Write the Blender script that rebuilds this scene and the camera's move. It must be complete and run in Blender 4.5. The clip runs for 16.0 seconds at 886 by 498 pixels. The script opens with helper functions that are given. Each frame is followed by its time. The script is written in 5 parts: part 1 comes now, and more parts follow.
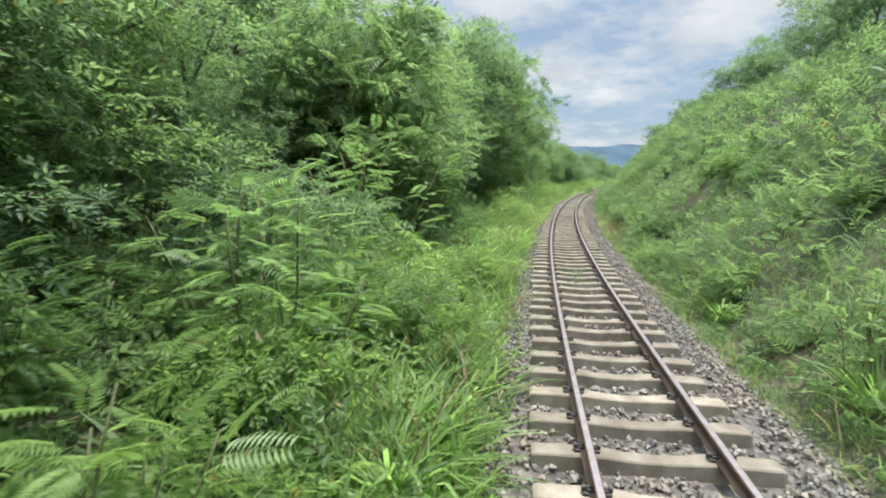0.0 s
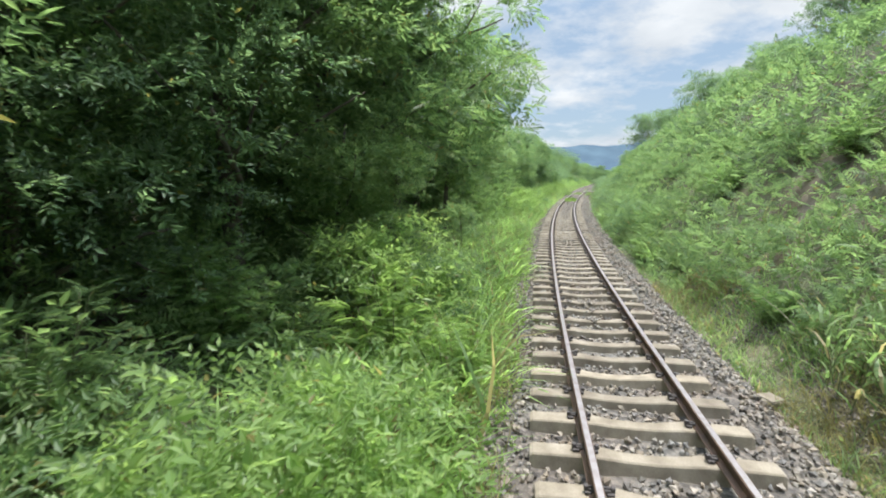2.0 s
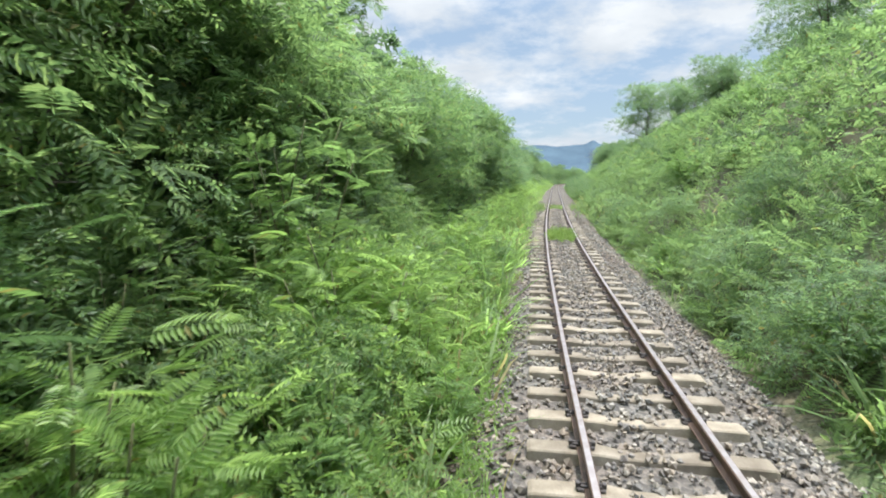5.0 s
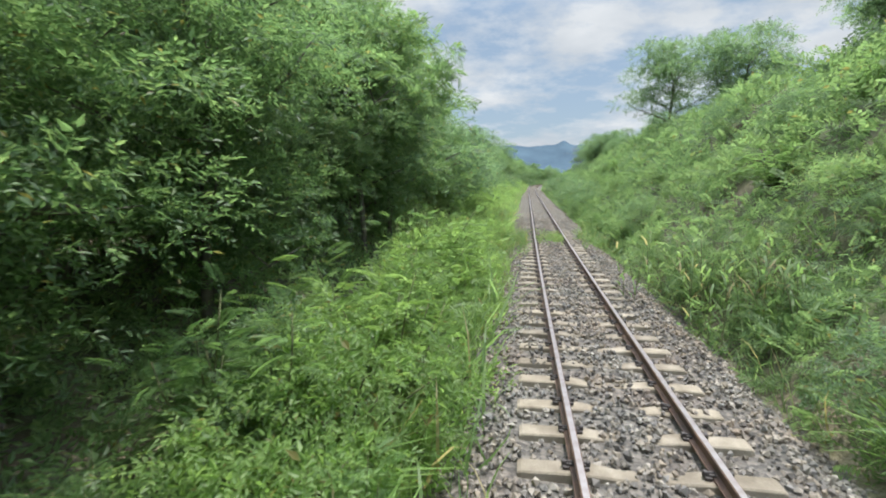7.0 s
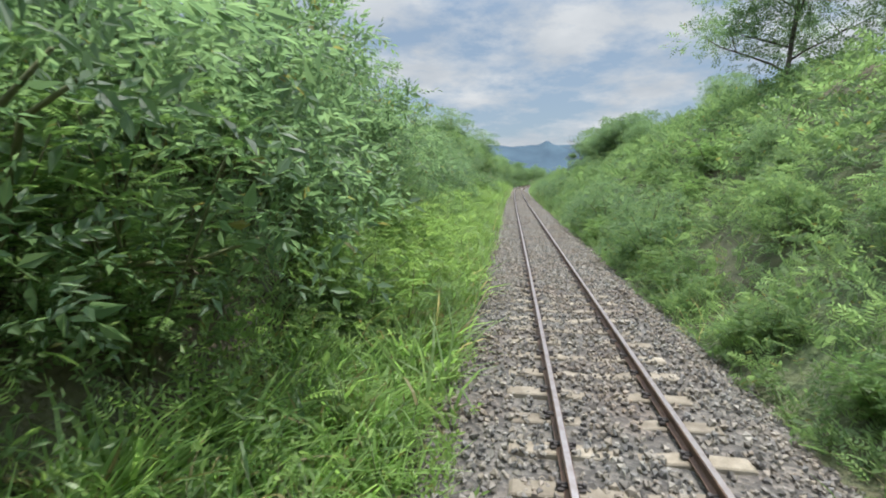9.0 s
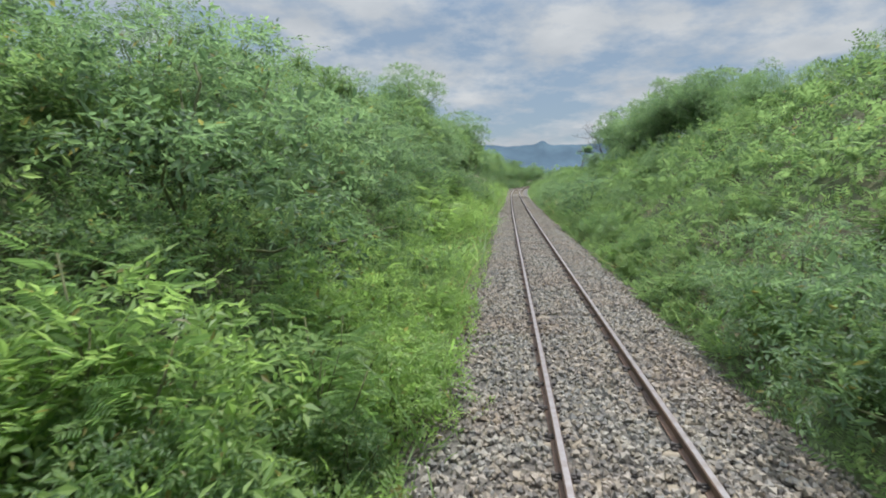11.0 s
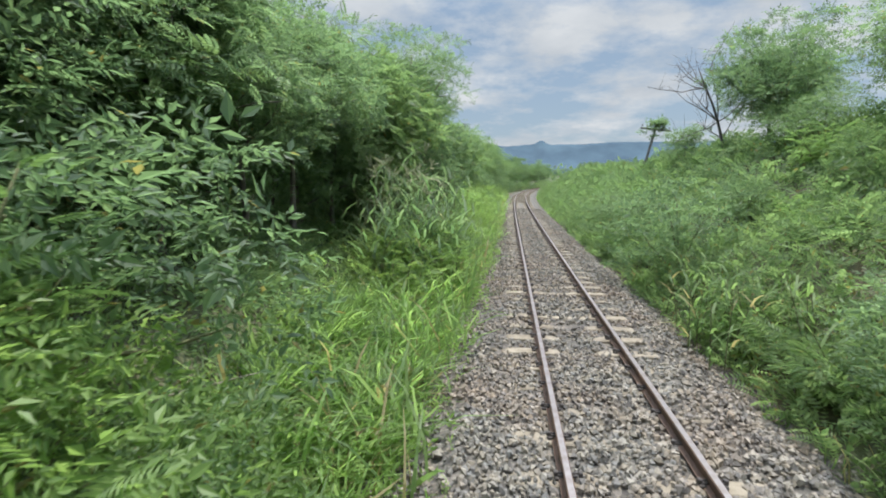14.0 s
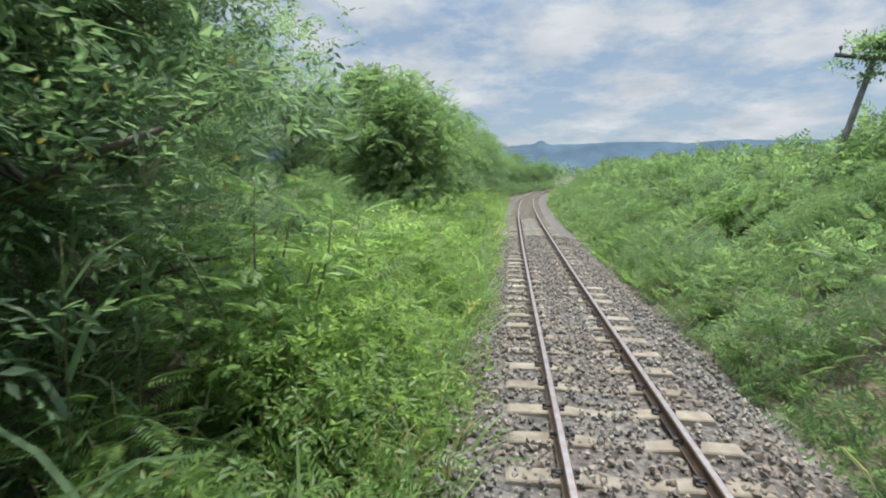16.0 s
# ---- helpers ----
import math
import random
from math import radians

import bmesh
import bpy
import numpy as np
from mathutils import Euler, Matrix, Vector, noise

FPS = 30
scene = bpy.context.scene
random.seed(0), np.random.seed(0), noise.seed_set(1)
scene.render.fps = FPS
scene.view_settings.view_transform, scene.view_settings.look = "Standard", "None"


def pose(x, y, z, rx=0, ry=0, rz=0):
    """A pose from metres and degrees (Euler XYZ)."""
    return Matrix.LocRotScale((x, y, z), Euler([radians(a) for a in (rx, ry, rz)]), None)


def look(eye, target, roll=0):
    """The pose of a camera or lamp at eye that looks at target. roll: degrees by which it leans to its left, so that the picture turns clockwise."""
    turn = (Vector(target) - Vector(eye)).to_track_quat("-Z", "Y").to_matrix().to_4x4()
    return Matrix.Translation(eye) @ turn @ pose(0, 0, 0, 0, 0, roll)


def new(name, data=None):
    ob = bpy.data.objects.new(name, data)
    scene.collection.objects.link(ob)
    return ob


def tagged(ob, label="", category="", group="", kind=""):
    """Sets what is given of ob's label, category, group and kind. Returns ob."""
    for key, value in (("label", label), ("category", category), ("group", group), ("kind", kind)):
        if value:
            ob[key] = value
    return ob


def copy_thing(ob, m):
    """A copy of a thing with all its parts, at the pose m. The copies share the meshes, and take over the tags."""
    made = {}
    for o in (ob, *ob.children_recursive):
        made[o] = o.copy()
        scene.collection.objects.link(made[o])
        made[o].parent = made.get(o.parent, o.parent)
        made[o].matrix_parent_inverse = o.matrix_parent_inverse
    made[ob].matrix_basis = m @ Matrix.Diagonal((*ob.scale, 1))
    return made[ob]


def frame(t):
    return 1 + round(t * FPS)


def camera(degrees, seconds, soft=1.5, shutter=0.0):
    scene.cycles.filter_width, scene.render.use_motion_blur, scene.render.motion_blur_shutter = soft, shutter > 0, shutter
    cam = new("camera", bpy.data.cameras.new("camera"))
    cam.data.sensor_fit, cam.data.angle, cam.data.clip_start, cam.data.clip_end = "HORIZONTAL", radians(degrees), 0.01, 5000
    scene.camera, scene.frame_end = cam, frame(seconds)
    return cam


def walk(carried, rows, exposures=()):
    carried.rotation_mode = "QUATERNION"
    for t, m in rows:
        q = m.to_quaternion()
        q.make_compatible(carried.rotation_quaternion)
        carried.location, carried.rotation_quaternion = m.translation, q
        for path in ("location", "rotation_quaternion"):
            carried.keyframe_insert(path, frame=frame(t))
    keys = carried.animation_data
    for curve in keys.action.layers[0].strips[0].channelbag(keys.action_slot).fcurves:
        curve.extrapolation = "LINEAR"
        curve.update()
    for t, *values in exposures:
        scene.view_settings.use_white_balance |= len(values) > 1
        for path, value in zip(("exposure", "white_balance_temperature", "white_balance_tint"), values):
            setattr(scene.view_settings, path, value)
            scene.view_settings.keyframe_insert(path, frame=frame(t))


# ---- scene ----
cam = camera(81.8, 16.0, soft=1.9, shutter=0.05)
PATH = [
    (0.0, pose(-1.133, 0.000, 2.193, 81.803, 0, 8.222)),
    (0.5, pose(-1.078, 5.255, 2.193, 81.803, 0, 7.143)),
    (1.0, pose(-0.925, 10.420, 2.193, 81.803, 0, 6.044)),
    (1.5, pose(-0.676, 15.493, 2.193, 81.803, 0, 5.089)),
    (2.0, pose(-0.339, 20.472, 2.193, 81.803, 0, 4.196)),
    (2.5, pose(0.078, 25.355, 2.193, 81.803, 0, 3.228)),
    (3.0, pose(0.566, 30.141, 2.193, 81.803, 0, 2.336)),
    (3.5, pose(1.115, 34.830, 2.193, 81.803, 0, 1.517)),
    (4.0, pose(1.718, 39.423, 2.193, 81.803, 0, 0.762)),
    (4.5, pose(2.375, 43.965, 2.193, 81.803, 0, -0.016)),
    (5.0, pose(3.090, 48.499, 2.193, 81.803, 0, -0.776)),
    (5.5, pose(3.860, 53.025, 2.193, 81.803, 0, -1.608)),
    (6.0, pose(4.683, 57.543, 2.193, 81.803, 0, -2.403)),
    (6.5, pose(5.565, 62.052, 2.193, 81.803, 0, -3.155)),
    (7.0, pose(6.490, 66.552, 2.193, 81.803, 0, -3.805)),
    (7.5, pose(7.454, 71.044, 2.193, 81.803, 0, -4.366)),
    (8.0, pose(8.449, 75.529, 2.193, 81.803, 0, -4.865)),
    (8.5, pose(9.454, 79.996, 2.190, 81.803, 0, -5.264)),
    (9.0, pose(10.468, 84.429, 2.171, 81.803, 0, -5.577)),
    (9.5, pose(11.483, 88.830, 2.153, 81.803, 0, -5.821)),
    (10.0, pose(12.496, 93.200, 2.134, 81.803, 0, -5.969)),
    (10.5, pose(13.496, 97.541, 2.116, 81.803, 0, -6.072)),
    (11.0, pose(14.488, 101.854, 2.097, 81.803, 0, -6.107)),
    (11.5, pose(15.472, 106.138, 2.079, 81.803, 0, -6.141)),
    (12.0, pose(16.448, 110.394, 2.061, 81.803, 0, -6.150)),
    (12.5, pose(17.423, 114.647, 2.043, 81.803, 0, -6.185)),
    (13.0, pose(18.406, 118.923, 2.025, 81.803, 0, -6.168)),
    (13.5, pose(19.398, 123.222, 2.006, 81.803, 0, -6.173)),
    (14.0, pose(20.401, 127.542, 1.988, 81.803, 0, -6.226)),
    (14.5, pose(21.417, 131.884, 1.970, 81.803, 0, -6.294)),
    (15.0, pose(22.447, 136.247, 1.951, 81.803, 0, -6.311)),
    (15.5, pose(23.486, 140.631, 1.932, 81.803, 0, -6.306)),
    (16.0, pose(24.535, 145.036, 1.914, 81.803, 0, -6.286)),
]
walk(cam, PATH, [(0.0, 0.44), (1.0, 0.40), (1.5, 0.42), (2.2, 0.62), (3.0, 0.60), (4.2, 0.70), (6.5, 0.42), (7.5, 0.34), (9.0, 0.22), (11.5, 0.04), (12.5, 0.12), (13.0, 0.20), (15.0, 0.22), (16.0, 0.26)])

# ---- light: a sun almost overhead, a little to the right, broken white cloud ----
SUN_ELEV, SUN_AZ = 77.0, 62.0        # degrees; azimuth clockwise from +y
sun_way = Vector((math.sin(radians(SUN_AZ)) * math.cos(radians(SUN_ELEV)),
                  math.cos(radians(SUN_AZ)) * math.cos(radians(SUN_ELEV)), math.sin(radians(SUN_ELEV))))
sun_data = bpy.data.lights.new("sun", "SUN")
sun_data.energy, sun_data.angle, sun_data.color = 5.1, radians(0.6), (1.0, 0.97, 0.94)
sun = new("sun", sun_data)
sun.matrix_world = look(sun_way * 400, (0, 0, 0))

world = bpy.data.worlds.new("sky")
scene.world = world
world.use_nodes = True
wn, wl = world.node_tree.nodes, world.node_tree.links
wn.clear()
w_out, w_bg, w_sky = wn.new("ShaderNodeOutputWorld"), wn.new("ShaderNodeBackground"), wn.new("ShaderNodeTexSky")
w_sky.sky_type, w_sky.sun_disc = "NISHITA", False
w_sky.sun_elevation, w_sky.sun_rotation = radians(SUN_ELEV), radians(SUN_AZ)
w_sky.air_density, w_sky.dust_density, w_sky.ozone_density = 1.0, 0.7, 1.5
w_geo, w_sep = wn.new("ShaderNodeTexCoord"), wn.new("ShaderNodeSeparateXYZ")
w_div, w_add, w_com = wn.new("ShaderNodeVectorMath"), wn.new("ShaderNodeMath"), wn.new("ShaderNodeCombineXYZ")
w_add.inputs[1].default_value = 0.24
w_div.operation = "DIVIDE"
w_n1, w_n2 = wn.new("ShaderNodeTexNoise"), wn.new("ShaderNodeTexNoise")
w_n1.inputs["Scale"].default_value, w_n1.inputs["Detail"].default_value, w_n1.inputs["Roughness"].default_value = 2.1, 12.0, 0.62
w_n2.inputs["Scale"].default_value, w_n2.inputs["Detail"].default_value = 3.4, 8.0
w_ramp, w_ramp2 = wn.new("ShaderNodeValToRGB"), wn.new("ShaderNodeValToRGB")
w_ramp.color_ramp.elements[0].position, w_ramp.color_ramp.elements[1].position = 0.43, 0.60
w_ramp2.color_ramp.elements[0].position, w_ramp2.color_ramp.elements[1].position = 0.35, 0.70
w_ramp2.color_ramp.elements[0].color, w_ramp2.color_ramp.elements[1].color = (6.5, 7.1, 7.8, 1), (8.8, 9.2, 9.6, 1)
w_mix = wn.new("ShaderNodeMix")
w_mix.data_type = "RGBA"
wl.new(w_geo.outputs["Generated"], w_sep.inputs[0])
wl.new(w_sep.outputs["Z"], w_add.inputs[0])
for socket in ("X", "Y", "Z"):
    wl.new(w_add.outputs[0], w_com.inputs[socket])
wl.new(w_geo.outputs["Generated"], w_div.inputs[0])
wl.new(w_com.outputs[0], w_div.inputs[1])
wl.new(w_div.outputs[0], w_n1.inputs["Vector"])
wl.new(w_div.outputs[0], w_n2.inputs["Vector"])
wl.new(w_n1.outputs["Fac"], w_ramp.inputs[0])
wl.new(w_n2.outputs["Fac"], w_ramp2.inputs[0])
wl.new(w_ramp.outputs["Color"], w_mix.inputs["Factor"])
w_thin = wn.new("ShaderNodeMix")
w_thin.data_type = "RGBA"
w_thin.inputs["Factor"].default_value = 0.55
w_thin.inputs["B"].default_value = (5.1, 6.7, 8.7, 1)
wl.new(w_sky.outputs["Color"], w_thin.inputs["A"])
wl.new(w_thin.outputs["Result"], w_mix.inputs["A"])
wl.new(w_ramp2.outputs["Color"], w_mix.inputs["B"])
# sky above the view is scaled up towards the zenith, added to fill the shade
w_high = wn.new("ShaderNodeMapRange")
w_high.interpolation_type = "SMOOTHSTEP"
for socket, value in (("From Min", 0.25), ("From Max", 0.95), ("To Min", 0.80), ("To Max", 4.6)):
    w_high.inputs[socket].default_value = value
w_mul = wn.new("ShaderNodeVectorMath")
w_mul.operation = "SCALE"
wl.new(w_sep.outputs["Z"], w_high.inputs["Value"])
wl.new(w_mix.outputs["Result"], w_mul.inputs[0])
wl.new(w_high.outputs["Result"], w_mul.inputs["Scale"])
wl.new(w_mul.outputs[0], w_bg.inputs["Color"])
w_bg.inputs["Strength"].default_value = 0.088
wl.new(w_bg.outputs[0], w_out.inputs[0])


# ---- materials ----
def material(name):
    m = bpy.data.materials.new(name)
    m.use_nodes = True
    n, l = m.node_tree.nodes, m.node_tree.links
    return m, n, l, n["Principled BSDF"]


def noise_node(n, l, scale, detail=5.0, coords=None):
    t = n.new("ShaderNodeTexNoise")
    t.inputs["Scale"].default_value, t.inputs["Detail"].default_value = scale, detail
    if coords is not None:
        l.new(coords, t.inputs["Vector"])
    return t


def ramp_node(n, l, fac, stops):
    r = n.new("ShaderNodeValToRGB")
    while len(r.color_ramp.elements) < len(stops):
        r.color_ramp.elements.new(0.5)
    for e, (p, c) in zip(r.color_ramp.elements, stops):
        e.position, e.color = p, (*c, 1)
    l.new(fac, r.inputs[0])
    return r


def mix_node(n, l, fac, a, b, blend="MIX"):
    x = n.new("ShaderNodeMix")
    x.data_type, x.blend_type = "RGBA", blend
    for socket, v in (("Factor", fac), ("A", a), ("B", b)):
        if isinstance(v, (int, float)):
            x.inputs[socket].default_value = v
        elif isinstance(v, tuple):
            x.inputs[socket].default_value = (*v, 1)
        else:
            l.new(v, x.inputs[socket])
    return x.outputs["Result"]


def bump_node(n, l, height, strength, distance, shader):
    b = n.new("ShaderNodeBump")
    b.inputs["Strength"].default_value, b.inputs["Distance"].default_value = strength, distance
    l.new(height, b.inputs["Height"])
    l.new(b.outputs[0], shader.inputs["Normal"])


def leaf_material(name, dark, mid, light, rough=0.5, through_part=0.68, dry=(0.22, 0.20, 0.07), dry_part=0.015):
    """Leaves: colour varies leaf by leaf, plant by plant and in broad patches; light passes through them."""
    m, n, l, p = material(name)
    dark, mid, light = (tuple(0.84 * v + 0.16 * sum(c) / 3 for v in c) for c in (dark, mid, light))
    geo, info = n.new("ShaderNodeNewGeometry"), n.new("ShaderNodeObjectInfo")
    broad = noise_node(n, l, 0.35, 3.0, geo.outputs["Position"])
    add = n.new("ShaderNodeMath")
    add.operation = "MULTIPLY_ADD"
    add.inputs[1].default_value = 0.62
    l.new(geo.outputs["Random Per Island"], add.inputs[0])
    half = n.new("ShaderNodeMath")
    half.operation = "MULTIPLY_ADD"
    half.inputs[1].default_value = 0.30
    half.inputs[2].default_value = -0.10
    l.new(info.outputs["Random"], half.inputs[0])
    plus = n.new("ShaderNodeMath")
    plus.operation = "MULTIPLY_ADD"
    plus.inputs[1].default_value = 0.5
    l.new(broad.outputs["Fac"], plus.inputs[0])
    l.new(half.outputs[0], plus.inputs[2])
    shift = n.new("ShaderNodeMath")
    shift.operation = "SUBTRACT"
    shift.inputs[1].default_value = 0.12
    l.new(plus.outputs[0], shift.inputs[0])
    l.new(shift.outputs[0], add.inputs[2])
    col = ramp_node(n, l, add.outputs[0], [(0.08, dark), (0.5, mid), (0.92, light), (1.0, light)])
    pick = n.new("ShaderNodeMath")
    pick.operation = "LESS_THAN"
    pick.inputs[1].default_value = dry_part
    l.new(geo.outputs["Random Per Island"], pick.inputs[0])
    colour = mix_node(n, l, pick.outputs[0], col.outputs["Color"], dry)
    l.new(colour, p.inputs["Base Color"])
    p.inputs["Roughness"].default_value = rough
    p.inputs["Specular IOR Level"].default_value = 0.5
    tr = n.new("ShaderNodeBsdfTranslucent")
    warm = mix_node(n, l, 1.0, colour, (1.24, 1.26, 0.96), "MULTIPLY")
    l.new(warm, tr.inputs["Color"])
    mx = n.new("ShaderNodeMixShader")
    mx.inputs[0].default_value = through_part
    l.new(p.outputs[0], mx.inputs[1])
    l.new(tr.outputs[0], mx.inputs[2])
    l.new(mx.outputs[0], n["Material Output"].inputs["Surface"])
    return m


M_FEATHER = leaf_material("feathery_leaf", (0.0946, 0.1678, 0.0598), (0.1614, 0.2618, 0.0920), (0.2504, 0.3597, 0.1321))
M_SPRAY = leaf_material("spray_leaf", (0.1060, 0.1948, 0.0525), (0.1717, 0.2946, 0.0840), (0.2524, 0.3897, 0.1260), rough=0.42)
M_REED = leaf_material("reed_blade", (0.080, 0.155, 0.058), (0.140, 0.240, 0.092), (0.235, 0.325, 0.160), rough=0.52, dry=(0.22, 0.22, 0.12), dry_part=0.03)
M_BROAD = leaf_material("broad_leaf", (0.082, 0.145, 0.072), (0.142, 0.236, 0.106), (0.216, 0.326, 0.148), rough=0.46)
M_CREEPER = leaf_material("creeper_leaf", (0.086, 0.160, 0.060), (0.148, 0.252, 0.086), (0.248, 0.356, 0.120), rough=0.45)
M_GRASS = leaf_material("grass_blade", (0.0917, 0.1674, 0.0480), (0.1583, 0.2646, 0.0720), (0.2604, 0.3618, 0.1250), rough=0.5, dry=(0.33, 0.28, 0.14), dry_part=0.10)
M_YELLOW = leaf_material("yellow_green_leaf", (0.1205, 0.2014, 0.0450), (0.1908, 0.2915, 0.0620), (0.2812, 0.3869, 0.0950), rough=0.5)
M_LUSH = leaf_material("lush_grass_blade", (0.170, 0.305, 0.060), (0.262, 0.430, 0.098), (0.370, 0.540, 0.160), rough=0.40, dry_part=0.01)
M_WEED = leaf_material("weed_leaf", (0.130, 0.225, 0.050), (0.215, 0.345, 0.080), (0.320, 0.455, 0.125), rough=0.45)
M_DRY = leaf_material("dry_grass", (0.13, 0.11, 0.045), (0.22, 0.19, 0.08), (0.30, 0.27, 0.13), rough=0.6, dry_part=0.2)
M_PLUME = leaf_material("grass_plume", (0.24, 0.25, 0.17), (0.33, 0.34, 0.25), (0.42, 0.42, 0.32), rough=0.7)


def bark_material(name, a, b):
    m, n, l, p = material(name)
    geo = n.new("ShaderNodeNewGeometry")
    t1, t2 = noise_node(n, l, 6, 6, geo.outputs["Position"]), noise_node(n, l, 38, 4, geo.outputs["Position"])
    r = ramp_node(n, l, t1.outputs["Fac"], [(0.3, a), (0.7, b)])
    l.new(r.outputs["Color"], p.inputs["Base Color"])
    p.inputs["Roughness"].default_value = 0.85
    bump_node(n, l, t2.outputs["Fac"], 0.7, 0.02, p)
    return m


M_BARK = bark_material("bark", (0.05, 0.042, 0.032), (0.15, 0.125, 0.095))
M_STEM = bark_material("green_stem", (0.07, 0.085, 0.03), (0.14, 0.14, 0.06))
M_DEAD = bark_material("dead_wood", (0.22, 0.19, 0.14), (0.36, 0.32, 0.25))
M_POLE = bark_material("weathered_pole", (0.07, 0.065, 0.06), (0.17, 0.16, 0.15))


def ground_material():
    m, n, l, p = material("overgrown_soil")
    geo = n.new("ShaderNodeNewGeometry")
    t1, t2, t3 = (noise_node(n, l, s, 6, geo.outputs["Position"]) for s in (0.25, 1.8, 14))
    soil = ramp_node(n, l, t2.outputs["Fac"], [(0.3, (0.075, 0.058, 0.038)), (0.7, (0.15, 0.115, 0.075))])
    moss = ramp_node(n, l, t3.outputs["Fac"], [(0.3, (0.022, 0.050, 0.012)), (0.7, (0.060, 0.115, 0.026))])
    where = ramp_node(n, l, t1.outputs["Fac"], [(0.35, (0.05, 0.05, 0.05)), (0.65, (0.75, 0.75, 0.75))])
    l.new(mix_node(n, l, where.outputs["Color"], soil.outputs["Color"], moss.outputs["Color"]), p.inputs["Base Color"])
    p.inputs["Roughness"].default_value = 0.95
    bump_node(n, l, t3.outputs["Fac"], 0.8, 0.08, p)
    return m


M_GROUND = ground_material()


def ballast_material(name, bed):
    m, n, l, p = material(name)
    geo = n.new("ShaderNodeNewGeometry")
    broad = noise_node(n, l, 0.9, 4, geo.outputs["Position"])
    fine = noise_node(n, l, 60, 4, geo.outputs["Position"])
    if bed:
        cell = n.new("ShaderNodeTexVoronoi")
        cell.inputs["Scale"].default_value = 19
        l.new(geo.outputs["Position"], cell.inputs["Vector"])
        sep = n.new("ShaderNodeSeparateColor")
        l.new(cell.outputs["Color"], sep.inputs[0])
        pick, height = sep.outputs["Red"], cell.outputs["Distance"]
    else:
        pick, height = geo.outputs["Random Per Island"], fine.outputs["Fac"]
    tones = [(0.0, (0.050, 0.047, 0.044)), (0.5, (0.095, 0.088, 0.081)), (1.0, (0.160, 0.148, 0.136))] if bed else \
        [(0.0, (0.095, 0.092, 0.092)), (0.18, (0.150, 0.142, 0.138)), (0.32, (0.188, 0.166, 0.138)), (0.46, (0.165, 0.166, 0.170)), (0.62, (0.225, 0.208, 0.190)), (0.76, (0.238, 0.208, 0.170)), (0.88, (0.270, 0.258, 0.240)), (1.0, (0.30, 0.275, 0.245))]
    stone = ramp_node(n, l, pick, tones)
    rust = ramp_node(n, l, broad.outputs["Fac"], [(0.40, (0.90, 0.865, 0.77)), (0.66, (0.90, 0.78, 0.66))])
    grain = ramp_node(n, l, fine.outputs["Fac"], [(0.3, (0.78, 0.78, 0.78)), (0.7, (1.1, 1.1, 1.1))])
    c = mix_node(n, l, 1.0, stone.outputs["Color"], rust.outputs["Color"], "MULTIPLY")
    l.new(mix_node(n, l, 1.0, c, grain.outputs["Color"], "MULTIPLY"), p.inputs["Base Color"])
    p.inputs["Roughness"].default_value = 0.85
    if bed:
        bump_node(n, l, height, 0.6, 0.04, p)
    return m


M_BED, M_STONE = ballast_material("ballast_bed", True), ballast_material("ballast_stone", False)


def concrete_material():
    m, n, l, p = material("weathered_concrete")
    geo, info = n.new("ShaderNodeNewGeometry"), n.new("ShaderNodeObjectInfo")
    t1, t2 = noise_node(n, l, 5, 6, geo.outputs["Position"]), noise_node(n, l, 70, 5, geo.outputs["Position"])
    a = ramp_node(n, l, t1.outputs["Fac"], [(0.3, (0.150, 0.122, 0.086)), (0.55, (0.235, 0.200, 0.148)), (0.75, (0.31, 0.272, 0.212))])
    v = ramp_node(n, l, info.outputs["Random"], [(0.0, (0.72, 0.70, 0.68)), (1.0, (1.06, 1.04, 1.0))])
    g = ramp_node(n, l, t2.outputs["Fac"], [(0.3, (0.82, 0.82, 0.82)), (0.65, (1.05, 1.05, 1.05))])
    c = mix_node(n, l, 1.0, a.outputs["Color"], v.outputs["Color"], "MULTIPLY")
    l.new(mix_node(n, l, 1.0, c, g.outputs["Color"], "MULTIPLY"), p.inputs["Base Color"])
    p.inputs["Roughness"].default_value = 0.9
    bump_node(n, l, t2.outputs["Fac"], 0.4, 0.006, p)
    return m


M_CONCRETE = concrete_material()


